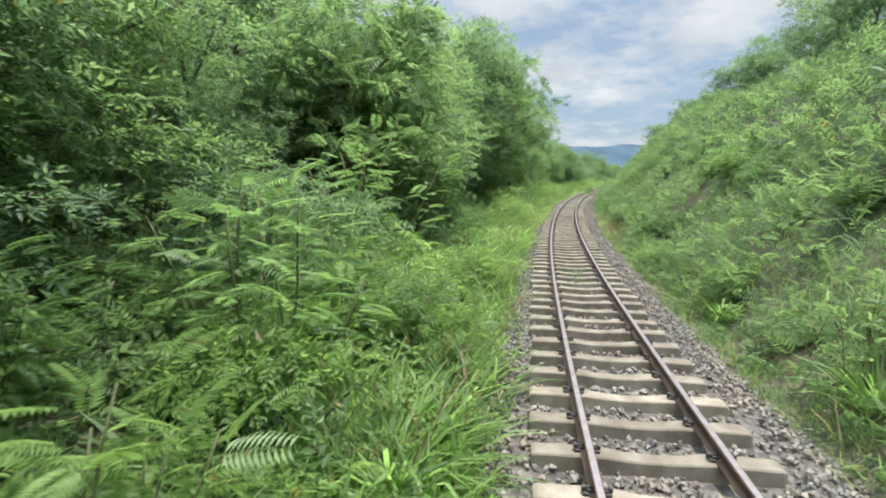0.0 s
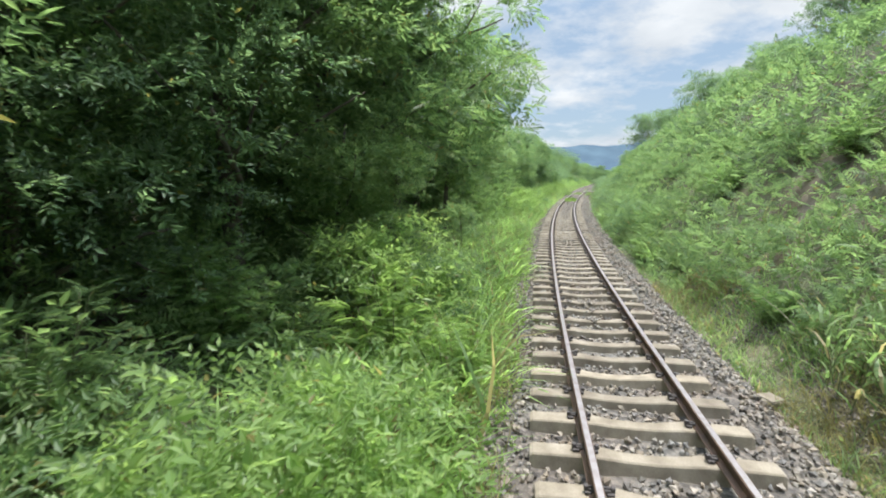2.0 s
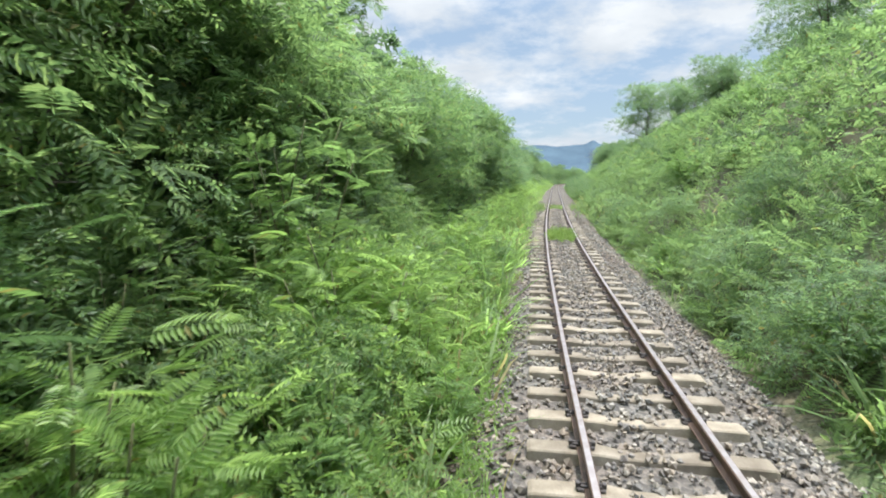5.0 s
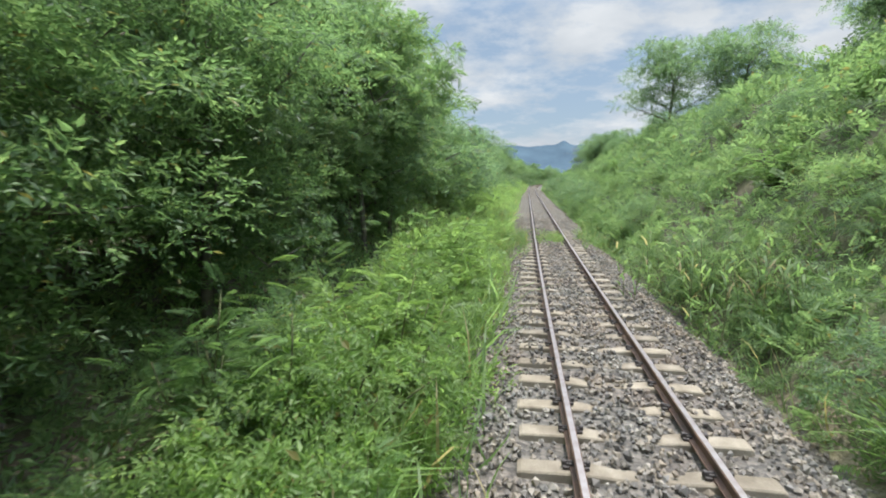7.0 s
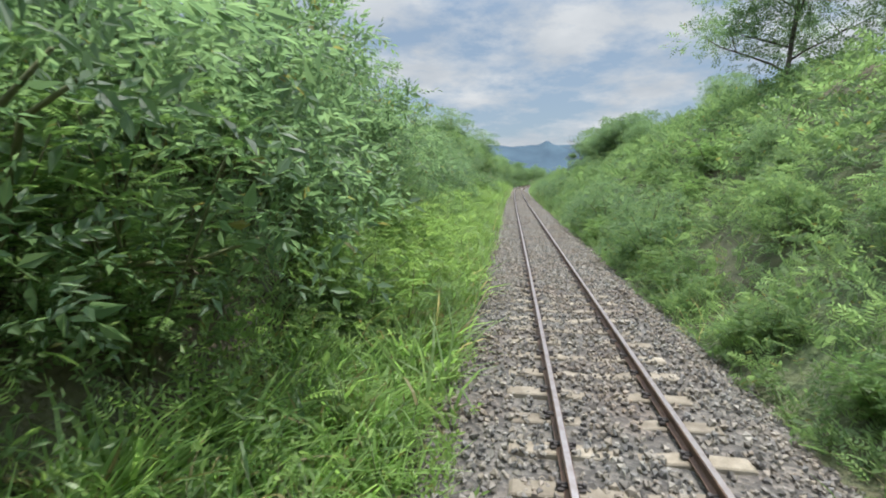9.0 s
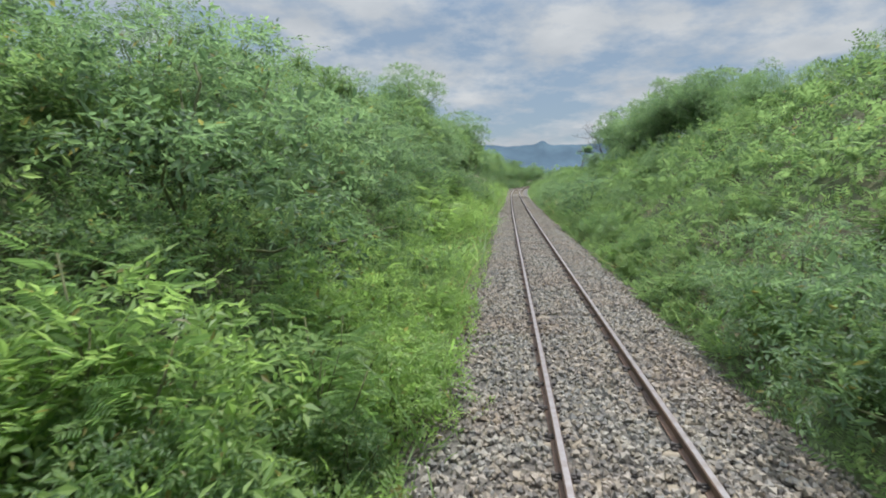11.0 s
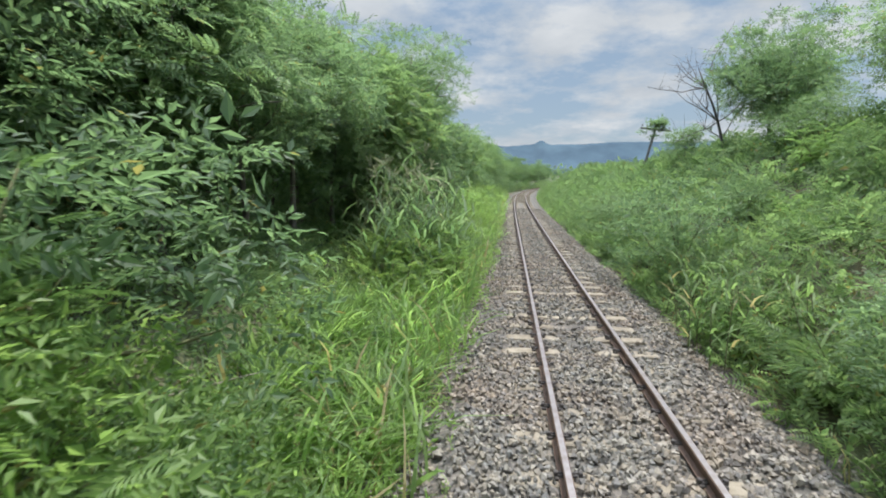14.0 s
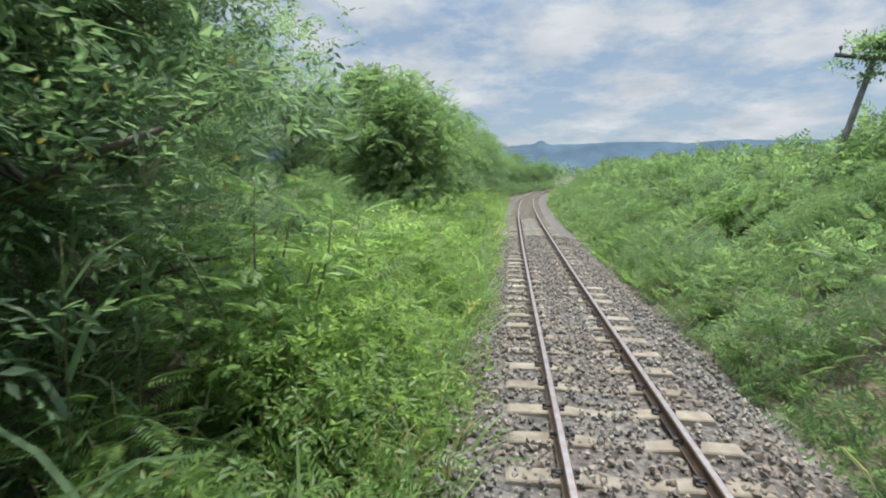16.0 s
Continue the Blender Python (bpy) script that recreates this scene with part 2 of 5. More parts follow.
def rail_materials():
    m, n, l, p = material("rusty_rail")
    geo = n.new("ShaderNodeNewGeometry")
    t1, t2 = noise_node(n, l, 3, 6, geo.outputs["Position"]), noise_node(n, l, 55, 5, geo.outputs["Position"])
    a = ramp_node(n, l, t1.outputs["Fac"], [(0.3, (0.062, 0.038, 0.027)), (0.6, (0.125, 0.070, 0.044)), (0.8, (0.21, 0.125, 0.080))])
    g = ramp_node(n, l, t2.outputs["Fac"], [(0.3, (0.7, 0.7, 0.7)), (0.7, (1.1, 1.1, 1.1))])
    l.new(mix_node(n, l, 1.0, a.outputs["Color"], g.outputs["Color"], "MULTIPLY"), p.inputs["Base Color"])
    p.inputs["Roughness"].default_value = 0.8
    bump_node(n, l, t2.outputs["Fac"], 0.4, 0.004, p)
    s, n, l, p = material("polished_rail_head")
    geo = n.new("ShaderNodeNewGeometry")
    t1 = noise_node(n, l, 9, 5, geo.outputs["Position"])
    a = ramp_node(n, l, t1.outputs["Fac"], [(0.3, (0.27, 0.225, 0.20)), (0.7, (0.43, 0.375, 0.345))])
    l.new(a.outputs["Color"], p.inputs["Base Color"])
    r = ramp_node(n, l, t1.outputs["Fac"], [(0.3, (0.46, 0.46, 0.46)), (0.7, (0.34, 0.34, 0.34))])
    l.new(r.outputs["Color"], p.inputs["Roughness"])
    p.inputs["Metallic"].default_value = 0.9
    return m, s


M_RUST, M_STEEL = rail_materials()
m_clip, n_, l_, p_ = material("dark_clip_steel")
c_ = ramp_node(n_, l_, noise_node(n_, l_, 80).outputs["Fac"], [(0.3, (0.022, 0.020, 0.020)), (0.7, (0.07, 0.055, 0.045))])
l_.new(c_.outputs["Color"], p_.inputs["Base Color"])
p_.inputs["Roughness"].default_value = 0.7
M_CLIP = m_clip

# far hills: distance haze is put into the blue base colour, plus a faint glow
m_hill, n_, l_, p_ = material("haze_painted_hills")
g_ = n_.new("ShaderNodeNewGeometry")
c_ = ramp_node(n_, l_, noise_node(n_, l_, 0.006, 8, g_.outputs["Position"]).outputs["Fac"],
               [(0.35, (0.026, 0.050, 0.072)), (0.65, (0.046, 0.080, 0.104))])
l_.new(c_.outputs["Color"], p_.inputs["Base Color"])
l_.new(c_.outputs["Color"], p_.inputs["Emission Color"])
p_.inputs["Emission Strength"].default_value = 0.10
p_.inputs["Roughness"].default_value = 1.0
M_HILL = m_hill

# ---- the line of the track in plan ----
CURVE = [0.00327, 0.00357, 0.00386, 0.00347, 0.00288, 0.00270, 0.00233, 0.00146, 0.00048, -0.00009, -0.00009,
         0.00019, 0.00039, 0.00015, 0.00023, 0.00085, 0.00173, 0.00262, 0.00349, 0.00433, 0.00480]   # every 12 m from -12 m
TS = np.arange(-40.0, 340.1, 0.5)
_k = np.interp(TS, -12 + 12 * np.arange(len(CURVE)), CURVE)
_h = np.concatenate([[0], np.cumsum((_k[1:] + _k[:-1]) * 0.25)])
_h -= np.interp(0, TS, _h)
_x = np.concatenate([[0], np.cumsum((np.sin(_h[1:]) + np.sin(_h[:-1])) * 0.25)])
_y = np.concatenate([[0], np.cumsum((np.cos(_h[1:]) + np.cos(_h[:-1])) * 0.25)])
_x, _y = _x - np.interp(0, TS, _x), _y - np.interp(0, TS, _y)


def rail_level(s):
    return np.interp(s, [80, 160, 240], [0, -0.33, -0.46])


def heading(s):
    return np.interp(s, TS, _h)


def along(s, lat):
    """World x, y of a place s metres along the track and lat metres to the right of its middle."""
    h = heading(s)
    return np.interp(s, TS, _x) + lat * np.cos(h), np.interp(s, TS, _y) - lat * np.sin(h)


def station(x, y):
    """The inverse of along(), for arrays."""
    s, lat = np.empty(len(x)), np.empty(len(x))
    for i in range(0, len(x), 4000):
        dx, dy = x[i:i + 4000, None] - _x[::2], y[i:i + 4000, None] - _y[::2]
        j = (dx * dx + dy * dy).argmin(1) * 2
        a, b = x[i:i + 4000] - _x[j], y[i:i + 4000] - _y[j]
        s[i:i + 4000] = TS[j] + a * np.sin(_h[j]) + b * np.cos(_h[j])
        lat[i:i + 4000] = a * np.cos(_h[j]) - b * np.sin(_h[j])
    return s, lat


def hashed(i, j):
    v = np.sin(i * 127.1 + j * 311.7) * 43758.5453
    return v - np.floor(v)


def vnoise(x, y):
    """Smooth value noise in 0..1 for arrays."""
    x, y = np.asarray(x, float), np.asarray(y, float)
    i, j = np.floor(x), np.floor(y)
    u, v = x - i, y - j
    u, v = u * u * (3 - 2 * u), v * v * (3 - 2 * v)
    return (hashed(i, j) * (1 - u) + hashed(i + 1, j) * u) * (1 - v) + (hashed(i, j + 1) * (1 - u) + hashed(i + 1, j + 1) * u) * v


def hollow(s):
    """Where the wood is open and dark below its crowns."""
    return ((s > 11.8) & (s < 22.0)) | ((s > 29.0) & (s < 43.5)) | ((s > 66.0) & (s < 87.0)) | ((s > 132.5) & (s < 154.0))


def grassy(s):
    """Where tall grass takes the place of leafy bushes along the line."""
    return ((s > 0.5) & (s < 5.5)) | ((s > 11.8) & (s < 27.0)) | ((s > 29.0) & (s < 46.0)) | ((s > 83.6) & (s < 92.5)) | ((s > 117.0) & (s < 121.5)) | ((s > 132.5) & (s < 141.0))


def step01(a, b, x):
    t = np.clip((x - a) / (b - a), 0, 1)
    return t * t * (3 - 2 * t)


def crest_right(s):
    return np.interp(s, [-20, 5, 20, 40, 60, 80, 95, 110, 125, 138, 150, 160, 172, 200, 260],
                     [4.6, 4.8, 5.2, 6.3, 6.2, 5.6, 5.2, 4.8, 4.4, 3.4, 2.9, 2.6, 2.5, 2.6, 2.6])


def crest_left(s):
    return np.interp(s, [-20, 70, 82, 91, 125, 134, 146, 200], [0.2, 0.3, 0.8, 2.6, 2.6, 1.3, 0.4, 0.3])


def terrain(s, lat):
    """Height of the ground."""
    edge_r = 1.95 + 0.25 * vnoise(s * 0.3, 7.3)
    edge_l = 1.6 + 0.25 * vnoise(s * 0.3, 3.1) + 0.35 * step01(70, 95, s) * (1 - step01(135, 150, s))
    right = np.where(lat < edge_r, -0.42 - 0.10 * step01(1.2, 1.95, lat), 0)
    up = np.clip((lat - edge_r) / (8.5 - edge_r), 0, 1)
    bank = -0.52 + (crest_right(s) + 0.52) * (0.75 * up + 0.25 * up * up * (3 - 2 * up)) + 0.03 * np.clip(lat - 8.5, 0, 60)
    right = np.where(lat < edge_r, right, bank)
    a = -lat
    left = np.where(a < edge_l, -0.42 - 0.10 * step01(1.2, 1.85, a), 0)
    verge = -0.52 - 0.10 * step01(edge_l, edge_l + 1.2, a) + (crest_left(s) + 0.6) * step01(2.9, 6.4, a) + 0.03 * np.clip(a - 7, 0, 60)
    left = np.where(a < edge_l, left, verge)
    rough = (vnoise(s * 0.5, lat * 0.5 + 40) - 0.5) * 0.5 * step01(2.0, 5.0, np.abs(lat)) + (vnoise(s * 1.7, lat * 1.7) - 0.5) * 0.16 * step01(1.7, 2.4, np.abs(lat))
    far = step01(70, 500, np.abs(lat) + np.clip(s - 330, 0, None) + np.clip(-30 - s, 0, None))
    return (np.where(lat > 0, right, left) + rough) * (1 - far) - 3.0 * far + rail_level(s)


# ---- mesh helpers ----
def mesh_from(name, verts, faces, mats, smooth=False, index=None):
    """One mesh from an array of places and an array of faces with equally many corners each."""
    me = bpy.data.meshes.new(name)
    verts, faces = np.asarray(verts, np.float32), np.asarray(faces, np.int32)
    k = faces.shape[1]
    me.vertices.add(len(verts))
    me.vertices.foreach_set("co", verts.ravel())
    me.loops.add(faces.size)
    me.loops.foreach_set("vertex_index", faces.ravel())
    me.polygons.add(len(faces))
    me.polygons.foreach_set("loop_start", np.arange(0, faces.size, k, dtype=np.int32))
    if index is not None:
        me.polygons.foreach_set("material_index", np.asarray(index, np.int32))
    me.polygons.foreach_set("use_smooth", np.full(len(faces), smooth))
    for m in mats if isinstance(mats, (list, tuple)) else [mats]:
        me.materials.append(m)
    me.update(calc_edges=True)
    me.validate()
    return me


def part(name, data, parent, label=""):
    """Links a mesh as one object under a thing or a part."""
    ob = new(name, data)
    ob.parent = parent
    return tagged(ob, label)


def thing(name, label, category, group="", kind=""):
    ob = new(name)
    ob.empty_display_size = 0.2
    return tagged(ob, label, category, group, kind)


def unit(v):
    return v / np.maximum(np.linalg.norm(v, axis=-1, keepdims=True), 1e-9)


def scatter(template, places, grow, face, size):
    """Copies a template (verts, tris) to many places: its y axis along grow, its z axis near face, scaled by size (n, 3)."""
    tv, tf = template
    y = unit(grow)
    x = unit(np.cross(y, face))
    z = np.cross(x, y)
    r = np.stack([x, y, z], 2)
    v = np.einsum("nij,nkj->nki", r, tv[None] * size[:, None, :]) + places[:, None, :]
    f = tf[None] + (np.arange(len(places)) * len(tv))[:, None, None]
    return v.reshape(-1, 3), f.reshape(-1, 3)


def joined(*pieces):
    vs, fs, n = [], [], 0
    for v, f in pieces:
        vs.append(v)
        fs.append(f + n)
        n += len(v)
    return np.concatenate(vs), np.concatenate(fs)


LEAF = (np.array([(0, 0, 0), (0.26, 0.42, 0.05), (0, 1, -0.12), (-0.26, 0.42, 0.05)], float), np.array([(0, 1, 2), (0, 2, 3)]))


def frond_template(pairs, reach, width):
    """A feathery compound leaf: narrow leaflets in pairs along a drooping midrib."""
    v, f = [(-0.008, 0, 0), (0.008, 0, 0), (0, 1, -0.30)], [(0, 1, 2)]
    for i in range(pairs):
        u = 0.14 + 0.82 * i / (pairs - 1)
        long = reach * (1 - 0.75 * abs(u - 0.45) ** 1.4)
        for side in (-1, 1):
            k = len(v)
            base = np.array((0, u, -0.30 * u * u))
            tip = base + (side * long, long * 0.42, -0.30 * long)
            mid = (base + tip) / 2 + (0, 0, 0.03)
            off = np.array((0.4 * side, -1, 0)) * width
            v += [tuple(base), tuple(mid + off), tuple(tip), tuple(mid - off)]
            f += [(k, k + 1, k + 2), (k, k + 2, k + 3)]
    return np.array(v, float), np.array(f)


def cluster_template(count, seed):
    """A tuft of broad leaves round the end of a twig."""
    rnd, v, f = random.Random(seed), [], []
    for i in range(count):
        a, up = i * 2.4 + rnd.random(), rnd.uniform(-0.2, 0.7)
        d = np.array((math.cos(a) * math.cos(up), 0.45 + 0.5 * math.sin(up), math.sin(a) * math.cos(up)))
        side = unit(np.cross(d, (0, 1, 0.3)))
        nrm = np.cross(side, d)
        k, s = len(v), rnd.uniform(0.75, 1.1)
        v += [(0, 0.1 * i / count, 0), tuple(d * 0.45 * s + side * 0.24 * s + nrm * 0.05), tuple(d * s - nrm * 0.1), tuple(d * 0.45 * s - side * 0.24 * s + nrm * 0.05)]
        f += [(k, k + 1, k + 2), (k, k + 2, k + 3)]
    return np.array(v, float), np.array(f)


def twig_template(count, seed):
    """A twig with alternate, narrow, hanging leaves."""
    rnd, v, f = random.Random(seed), [(-0.010, 0, 0), (0.010, 0, 0), (0, 0.95, -0.16)], [(0, 1, 2)]
    for i in range(count):
        u = 0.12 + 0.85 * i / (count - 1)
        side = 1 if i % 2 else -1
        base = np.array((0, u, -0.16 * u * u))
        d = unit(np.array((side * rnd.uniform(0.7, 1.0), rnd.uniform(0.3, 0.8), rnd.uniform(-0.5, 0.25))))
        if i == count - 1:
            d = unit(np.array((0.1, 1.0, -0.3)))
        across = unit(np.cross(d, (rnd.uniform(-0.4, 0.4), 0, 1)))
        k, ln = len(v), rnd.uniform(0.36, 0.52)
        v += [tuple(base), tuple(base + d * ln * 0.42 + across * ln * 0.20 + (0, 0, 0.02)), tuple(base + d * ln + (0, 0, -0.05)), tuple(base + d * ln * 0.42 - across * ln * 0.20 + (0, 0, 0.02))]
        f += [(k, k + 1, k + 2), (k, k + 2, k + 3)]
    return np.array(v, float), np.array(f)


def blade_template(bend):
    v, f = [], []
    for i, w in enumerate((0.5, 0.5, 0.36)):
        u = i * 0.34
        v += [(-w, u, bend * u * u), (w, u, bend * u * u)]
    v.append((0, 0.98 - 0.25 * bend * 0.5, bend * 0.95))
    f = [(0, 1, 3), (0, 3, 2), (2, 3, 5), (2, 5, 4), (4, 5, 6)]
    return np.array(v, float), np.array(f)


FROND_FAR = frond_template(5, 0.34, 0.072)
SPRAY, SPRAY_SMALL, SPRAY_LOW = frond_template(17, 0.27, 0.022), frond_template(11, 0.31, 0.034), frond_template(7, 0.32, 0.050)
TUFT, TWIG = cluster_template(4, 8), twig_template(6, 4)
BLADE_LAX = blade_template(0.9)


def tube(points, radii, sides=6):
    """A tapered round branch along points, as quads split into triangles."""
    p = np.asarray(points, float)
    d = unit(np.gradient(p, axis=0))
    side = unit(np.cross(d, (0.31, 0.17, 0.93) if abs(d[0][2]) < 0.9 else (1, 0.1, 0)))
    other = np.cross(d, side)
    a = np.arange(sides) * 2 * math.pi / sides
    ring = p[:, None] + np.asarray(radii)[:, None, None] * (np.cos(a)[None, :, None] * side[:, None] + np.sin(a)[None, :, None] * other[:, None])
    v, f = ring.reshape(-1, 3), []
    for i in range(len(p) - 1):
        for j in range(sides):
            q = (i * sides + j, i * sides + (j + 1) % sides, (i + 1) * sides + (j + 1) % sides, (i + 1) * sides + j)
            f += [(q[0], q[1], q[2]), (q[0], q[2], q[3])]
    last = (len(p) - 1) * sides
    f += [(last, last + j, last + j + 1) for j in range(1, sides - 1)]
    return v, np.array(f)


def random_dirs(rng, n, up=0.0):
    v = rng.normal(size=(n, 3))
    v[:, 2] += up
    return unit(v)

# ---- the ground: one sheet out to the horizon ----
def spaced(fine_lo, fine_hi, fine, lo, hi):
    mid = list(np.arange(fine_lo, fine_hi + 1e-6, fine))
    out, inn, st = [], [], fine
    x = fine_hi
    while x < hi:
        st *= 1.35
        x = min(x + st, hi)
        out.append(x)
    x, st = fine_lo, fine
    while x > lo:
        st *= 1.35
        x = max(x - st, lo)
        inn.append(x)
    return np.array(inn[::-1] + mid + out)


U, V = spaced(-24, 34, 0.5, -4200, 4200), spaced(-24, 250, 1.5, -1500, 4600)
turn = radians(11.0)
gu, gv = np.meshgrid(U, V)
gx, gy = (gu * math.cos(turn) + gv * math.sin(turn)).ravel(), (-gu * math.sin(turn) + gv * math.cos(turn)).ravel()
gs, gl = station(gx, gy)
nu, nv = len(U), len(V)
base = (np.arange(nv - 1)[:, None] * nu + np.arange(nu - 1)[None]).ravel()
ground = new("ground", mesh_from("ground", np.stack([gx, gy, terrain(gs, gl)], 1), np.stack([base, base + 1, base + nu + 1, base + nu], 1), M_GROUND, True))
tagged(ground, "overgrown earth cutting with green undergrowth", "ground", kind="structure")

# ---- far hills ----
rng = np.random.default_rng(11)
az = np.linspace(-math.pi, math.pi, 1400)
top = 0.0555 + 0.005 * (vnoise(az * 9 + 20, az * 0) - 0.5) + 0.0045 * (vnoise(az * 26 + 50, az * 0) - 0.5) + 0.0012 * (vnoise(az * 160, az * 0) - 0.5)
top += 0.0085 * np.exp(-((az - 0.291) / 0.010) ** 2) + 0.003 * np.exp(-((az - 0.33) / 0.03) ** 2)
rows, dist = [], 3600.0
for u, back in ((0.0, 0), (0.45, 250), (0.8, 420), (1.0, 520)):
    d = dist + back
    rows.append(np.stack([d * np.sin(az), d * np.cos(az), -6 + (top * d + 6) * u], 1))
n = len(az)
q = (np.arange(3)[:, None] * n + np.arange(n - 1)[None]).ravel()
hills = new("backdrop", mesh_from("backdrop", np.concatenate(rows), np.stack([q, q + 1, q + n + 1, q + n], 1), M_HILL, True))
tagged(hills, "low forested hills, distance haze painted into their blue", "hills", kind="structure")

# ---- the track ----
GAUGE_HALF = 0.535


def crib_level(s):
    """How high the stones lie between the sleepers, from the top of the rail."""
    return np.interp(s, [-10, 24, 34, 42, 50, 62, 78, 90, 97, 130, 137, 144, 150, 175], [-0.245, -0.235, -0.180, -0.195, -0.205, -0.175, -0.160, -0.148, -0.118, -0.116, -0.140, -0.138, -0.152, -0.152])


bs = np.arange(-12, 300, 0.6)
bl = np.array([-2.35, -2.0, -1.7, -1.4, -1.1, -0.8, -0.535, -0.3, 0, 0.3, 0.535, 0.8, 1.1, 1.4, 1.75, 2.1, 2.45])
ss, ll = np.meshgrid(bs, bl, indexing="ij")
ss, ll = ss.ravel(), ll.ravel()


def ballast_top(s, lat):
    wide = 0.25 * step01(78, 95, s) * (lat < 0)
    shoulder = step01(1.15 + wide, 2.1 + wide, np.abs(lat))
    return crib_level(s) - 0.36 * shoulder + 0.03 * (vnoise(s * 1.3, lat * 2.1) - 0.5) + 0.02 * step01(0.9, 1.2, np.abs(lat)) + 0.055 * step01(30, 70, s) * (1 - step01(0.18, 0.40, np.abs(lat))) * np.clip((-0.13 - crib_level(s)) / 0.04, 0, 1) + rail_level(s)


bx, by = along(ss, ll)
m_, k_ = len(bs), len(bl)
q = (np.arange(m_ - 1)[:, None] * k_ + np.arange(k_ - 1)[None]).ravel()
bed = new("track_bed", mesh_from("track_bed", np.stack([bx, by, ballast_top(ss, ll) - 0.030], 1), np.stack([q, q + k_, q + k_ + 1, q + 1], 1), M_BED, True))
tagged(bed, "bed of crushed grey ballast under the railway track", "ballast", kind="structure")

track = thing("railway_track", "metre-gauge railway track on worn concrete sleepers", "railway track")

# rail: foot, web and head in section; the running surface is polished
SECTION = [(-0.055, -0.125), (0.055, -0.125), (0.055, -0.113), (0.012, -0.100), (0.008, -0.045), (0.031, -0.034), (0.032, -0.008),
           (0.024, 0.0), (-0.024, 0.0), (-0.032, -0.008), (-0.031, -0.034), (-0.008, -0.045), (-0.012, -0.100), (-0.055, -0.113)]
rs = np.arange(-12, 260, 0.8)
for sign in (-1, 1):
    wob = 0.006 * (vnoise(rs * 0.12, rs * 0 + sign) - 0.5)
    vs = []
    for a, z in SECTION:
        px, py = along(rs, sign * GAUGE_HALF + a + wob)
        vs.append(np.stack([px, py, z + rail_level(rs) + 0.008 * (vnoise(rs * 0.15, rs * 0 + 5 + sign) - 0.5)], 1))
    vs = np.stack(vs, 1).reshape(-1, 3)
    c = len(SECTION)
    fs, mi = [], []
    for i in range(len(rs) - 1):
        for j in range(c):
            fs.append((i * c + j, i * c + (j + 1) % c, (i + 1) * c + (j + 1) % c, (i + 1) * c + j))
            mi.append(1 if j == 7 else 0)
    part("rail", mesh_from("rail", vs, fs, [M_RUST, M_STEEL], False, mi), track, "rusty steel rail with a polished running surface")


def sleeper_mesh():
    """A monoblock sleeper, waisted and dished in the middle, with sloping sides."""
    stations = [(-1.0, 0.092, -0.020), (-0.97, 0.100, -0.004), (-0.70, 0.100, 0.0), (-0.40, 0.098, 0.0), (-0.22, 0.084, -0.022), (0.0, 0.080, -0.030),
                (0.22, 0.084, -0.022), (0.40, 0.098, 0.0), (0.70, 0.100, 0.0), (0.97, 0.100, -0.004), (1.0, 0.092, -0.020)]
    v, f = [], []
    for x, w, z in stations:
        v += [(x, -w - 0.028, -0.19), (x, -w, z - 0.012), (x, -w + 0.014, z), (x, w - 0.014, z), (x, w, z - 0.012), (x, w + 0.028, -0.19)]
    for i in range(len(stations) - 1):
        f += [(i * 6 + j, i * 6 + j + 1, i * 6 + j + 7, i * 6 + j + 6) for j in range(5)]
    me = bpy.data.meshes.new("sleeper")
    e = (len(stations) - 1) * 6
    me.from_pydata(v, [], f + [(5, 4, 3, 2, 1, 0), tuple(e + j for j in range(6))])
    me.materials.append(M_CONCRETE)
    me.update()
    return me


def clip_mesh():
    """A bent spring clip on its shoulder block."""
    bm = bmesh.new()
    for (x0, x1, y0, y1, z0, z1) in ((0.0, 0.055, -0.045, 0.045, 0.0, 0.026), (-0.030, 0.030, -0.028, -0.010, 0.022, 0.046), (-0.030, 0.030, 0.010, 0.028, 0.022, 0.046), (0.030, 0.062, -0.020, 0.020, 0.020, 0.062)):
        made = bmesh.ops.create_cube(bm, size=1, matrix=Matrix.Translation(((x0 + x1) / 2, (y0 + y1) / 2, (z0 + z1) / 2)) @ Matrix.Diagonal((x1 - x0, y1 - y0, z1 - z0, 1)))
    bmesh.ops.bevel(bm, geom=bm.edges[:], offset=0.005, segments=1, affect="EDGES")
    me = bpy.data.meshes.new("rail_clip")
    bm.to_mesh(me)
    bm.free()
    me.materials.append(M_CLIP)
    return me


SLEEPER, CLIP = sleeper_mesh(), clip_mesh()
SPACING = 0.6
sleeper_at = np.arange(-3.0, 225.0, SPACING)
sleeper_drop = []
srnd = random.Random(5)
for i, s in enumerate(sleeper_at):
    low = srnd.gauss(0, 0.006)
    sleeper_drop.append(low)
    if i >= 300:
        continue
    x, y = along(s, srnd.gauss(0, 0.012))
    ob = part("sleeper", SLEEPER, track)
    ob.matrix_basis = Matrix.Translation((x, y, -0.128 + min(low, 0) + rail_level(s))) @ Euler((0, srnd.gauss(0, 0.006), -heading(s) + srnd.gauss(0, 0.012))).to_matrix().to_4x4()
    for sign in (-1, 1):
        for way in (-1, 1):
            cl = part("rail_clip", CLIP, ob)
            cl.matrix_basis = Matrix.Translation((sign * GAUGE_HALF + way * 0.050, 0, -min(low, 0))) @ Euler((0, 0, 0 if way > 0 else math.pi)).to_matrix().to_4x4()
rest = []
cube_v = np.array([(x, y, z) for x in (-1, 1) for y in (-0.1, 0.1) for z in (-0.19, 0)])
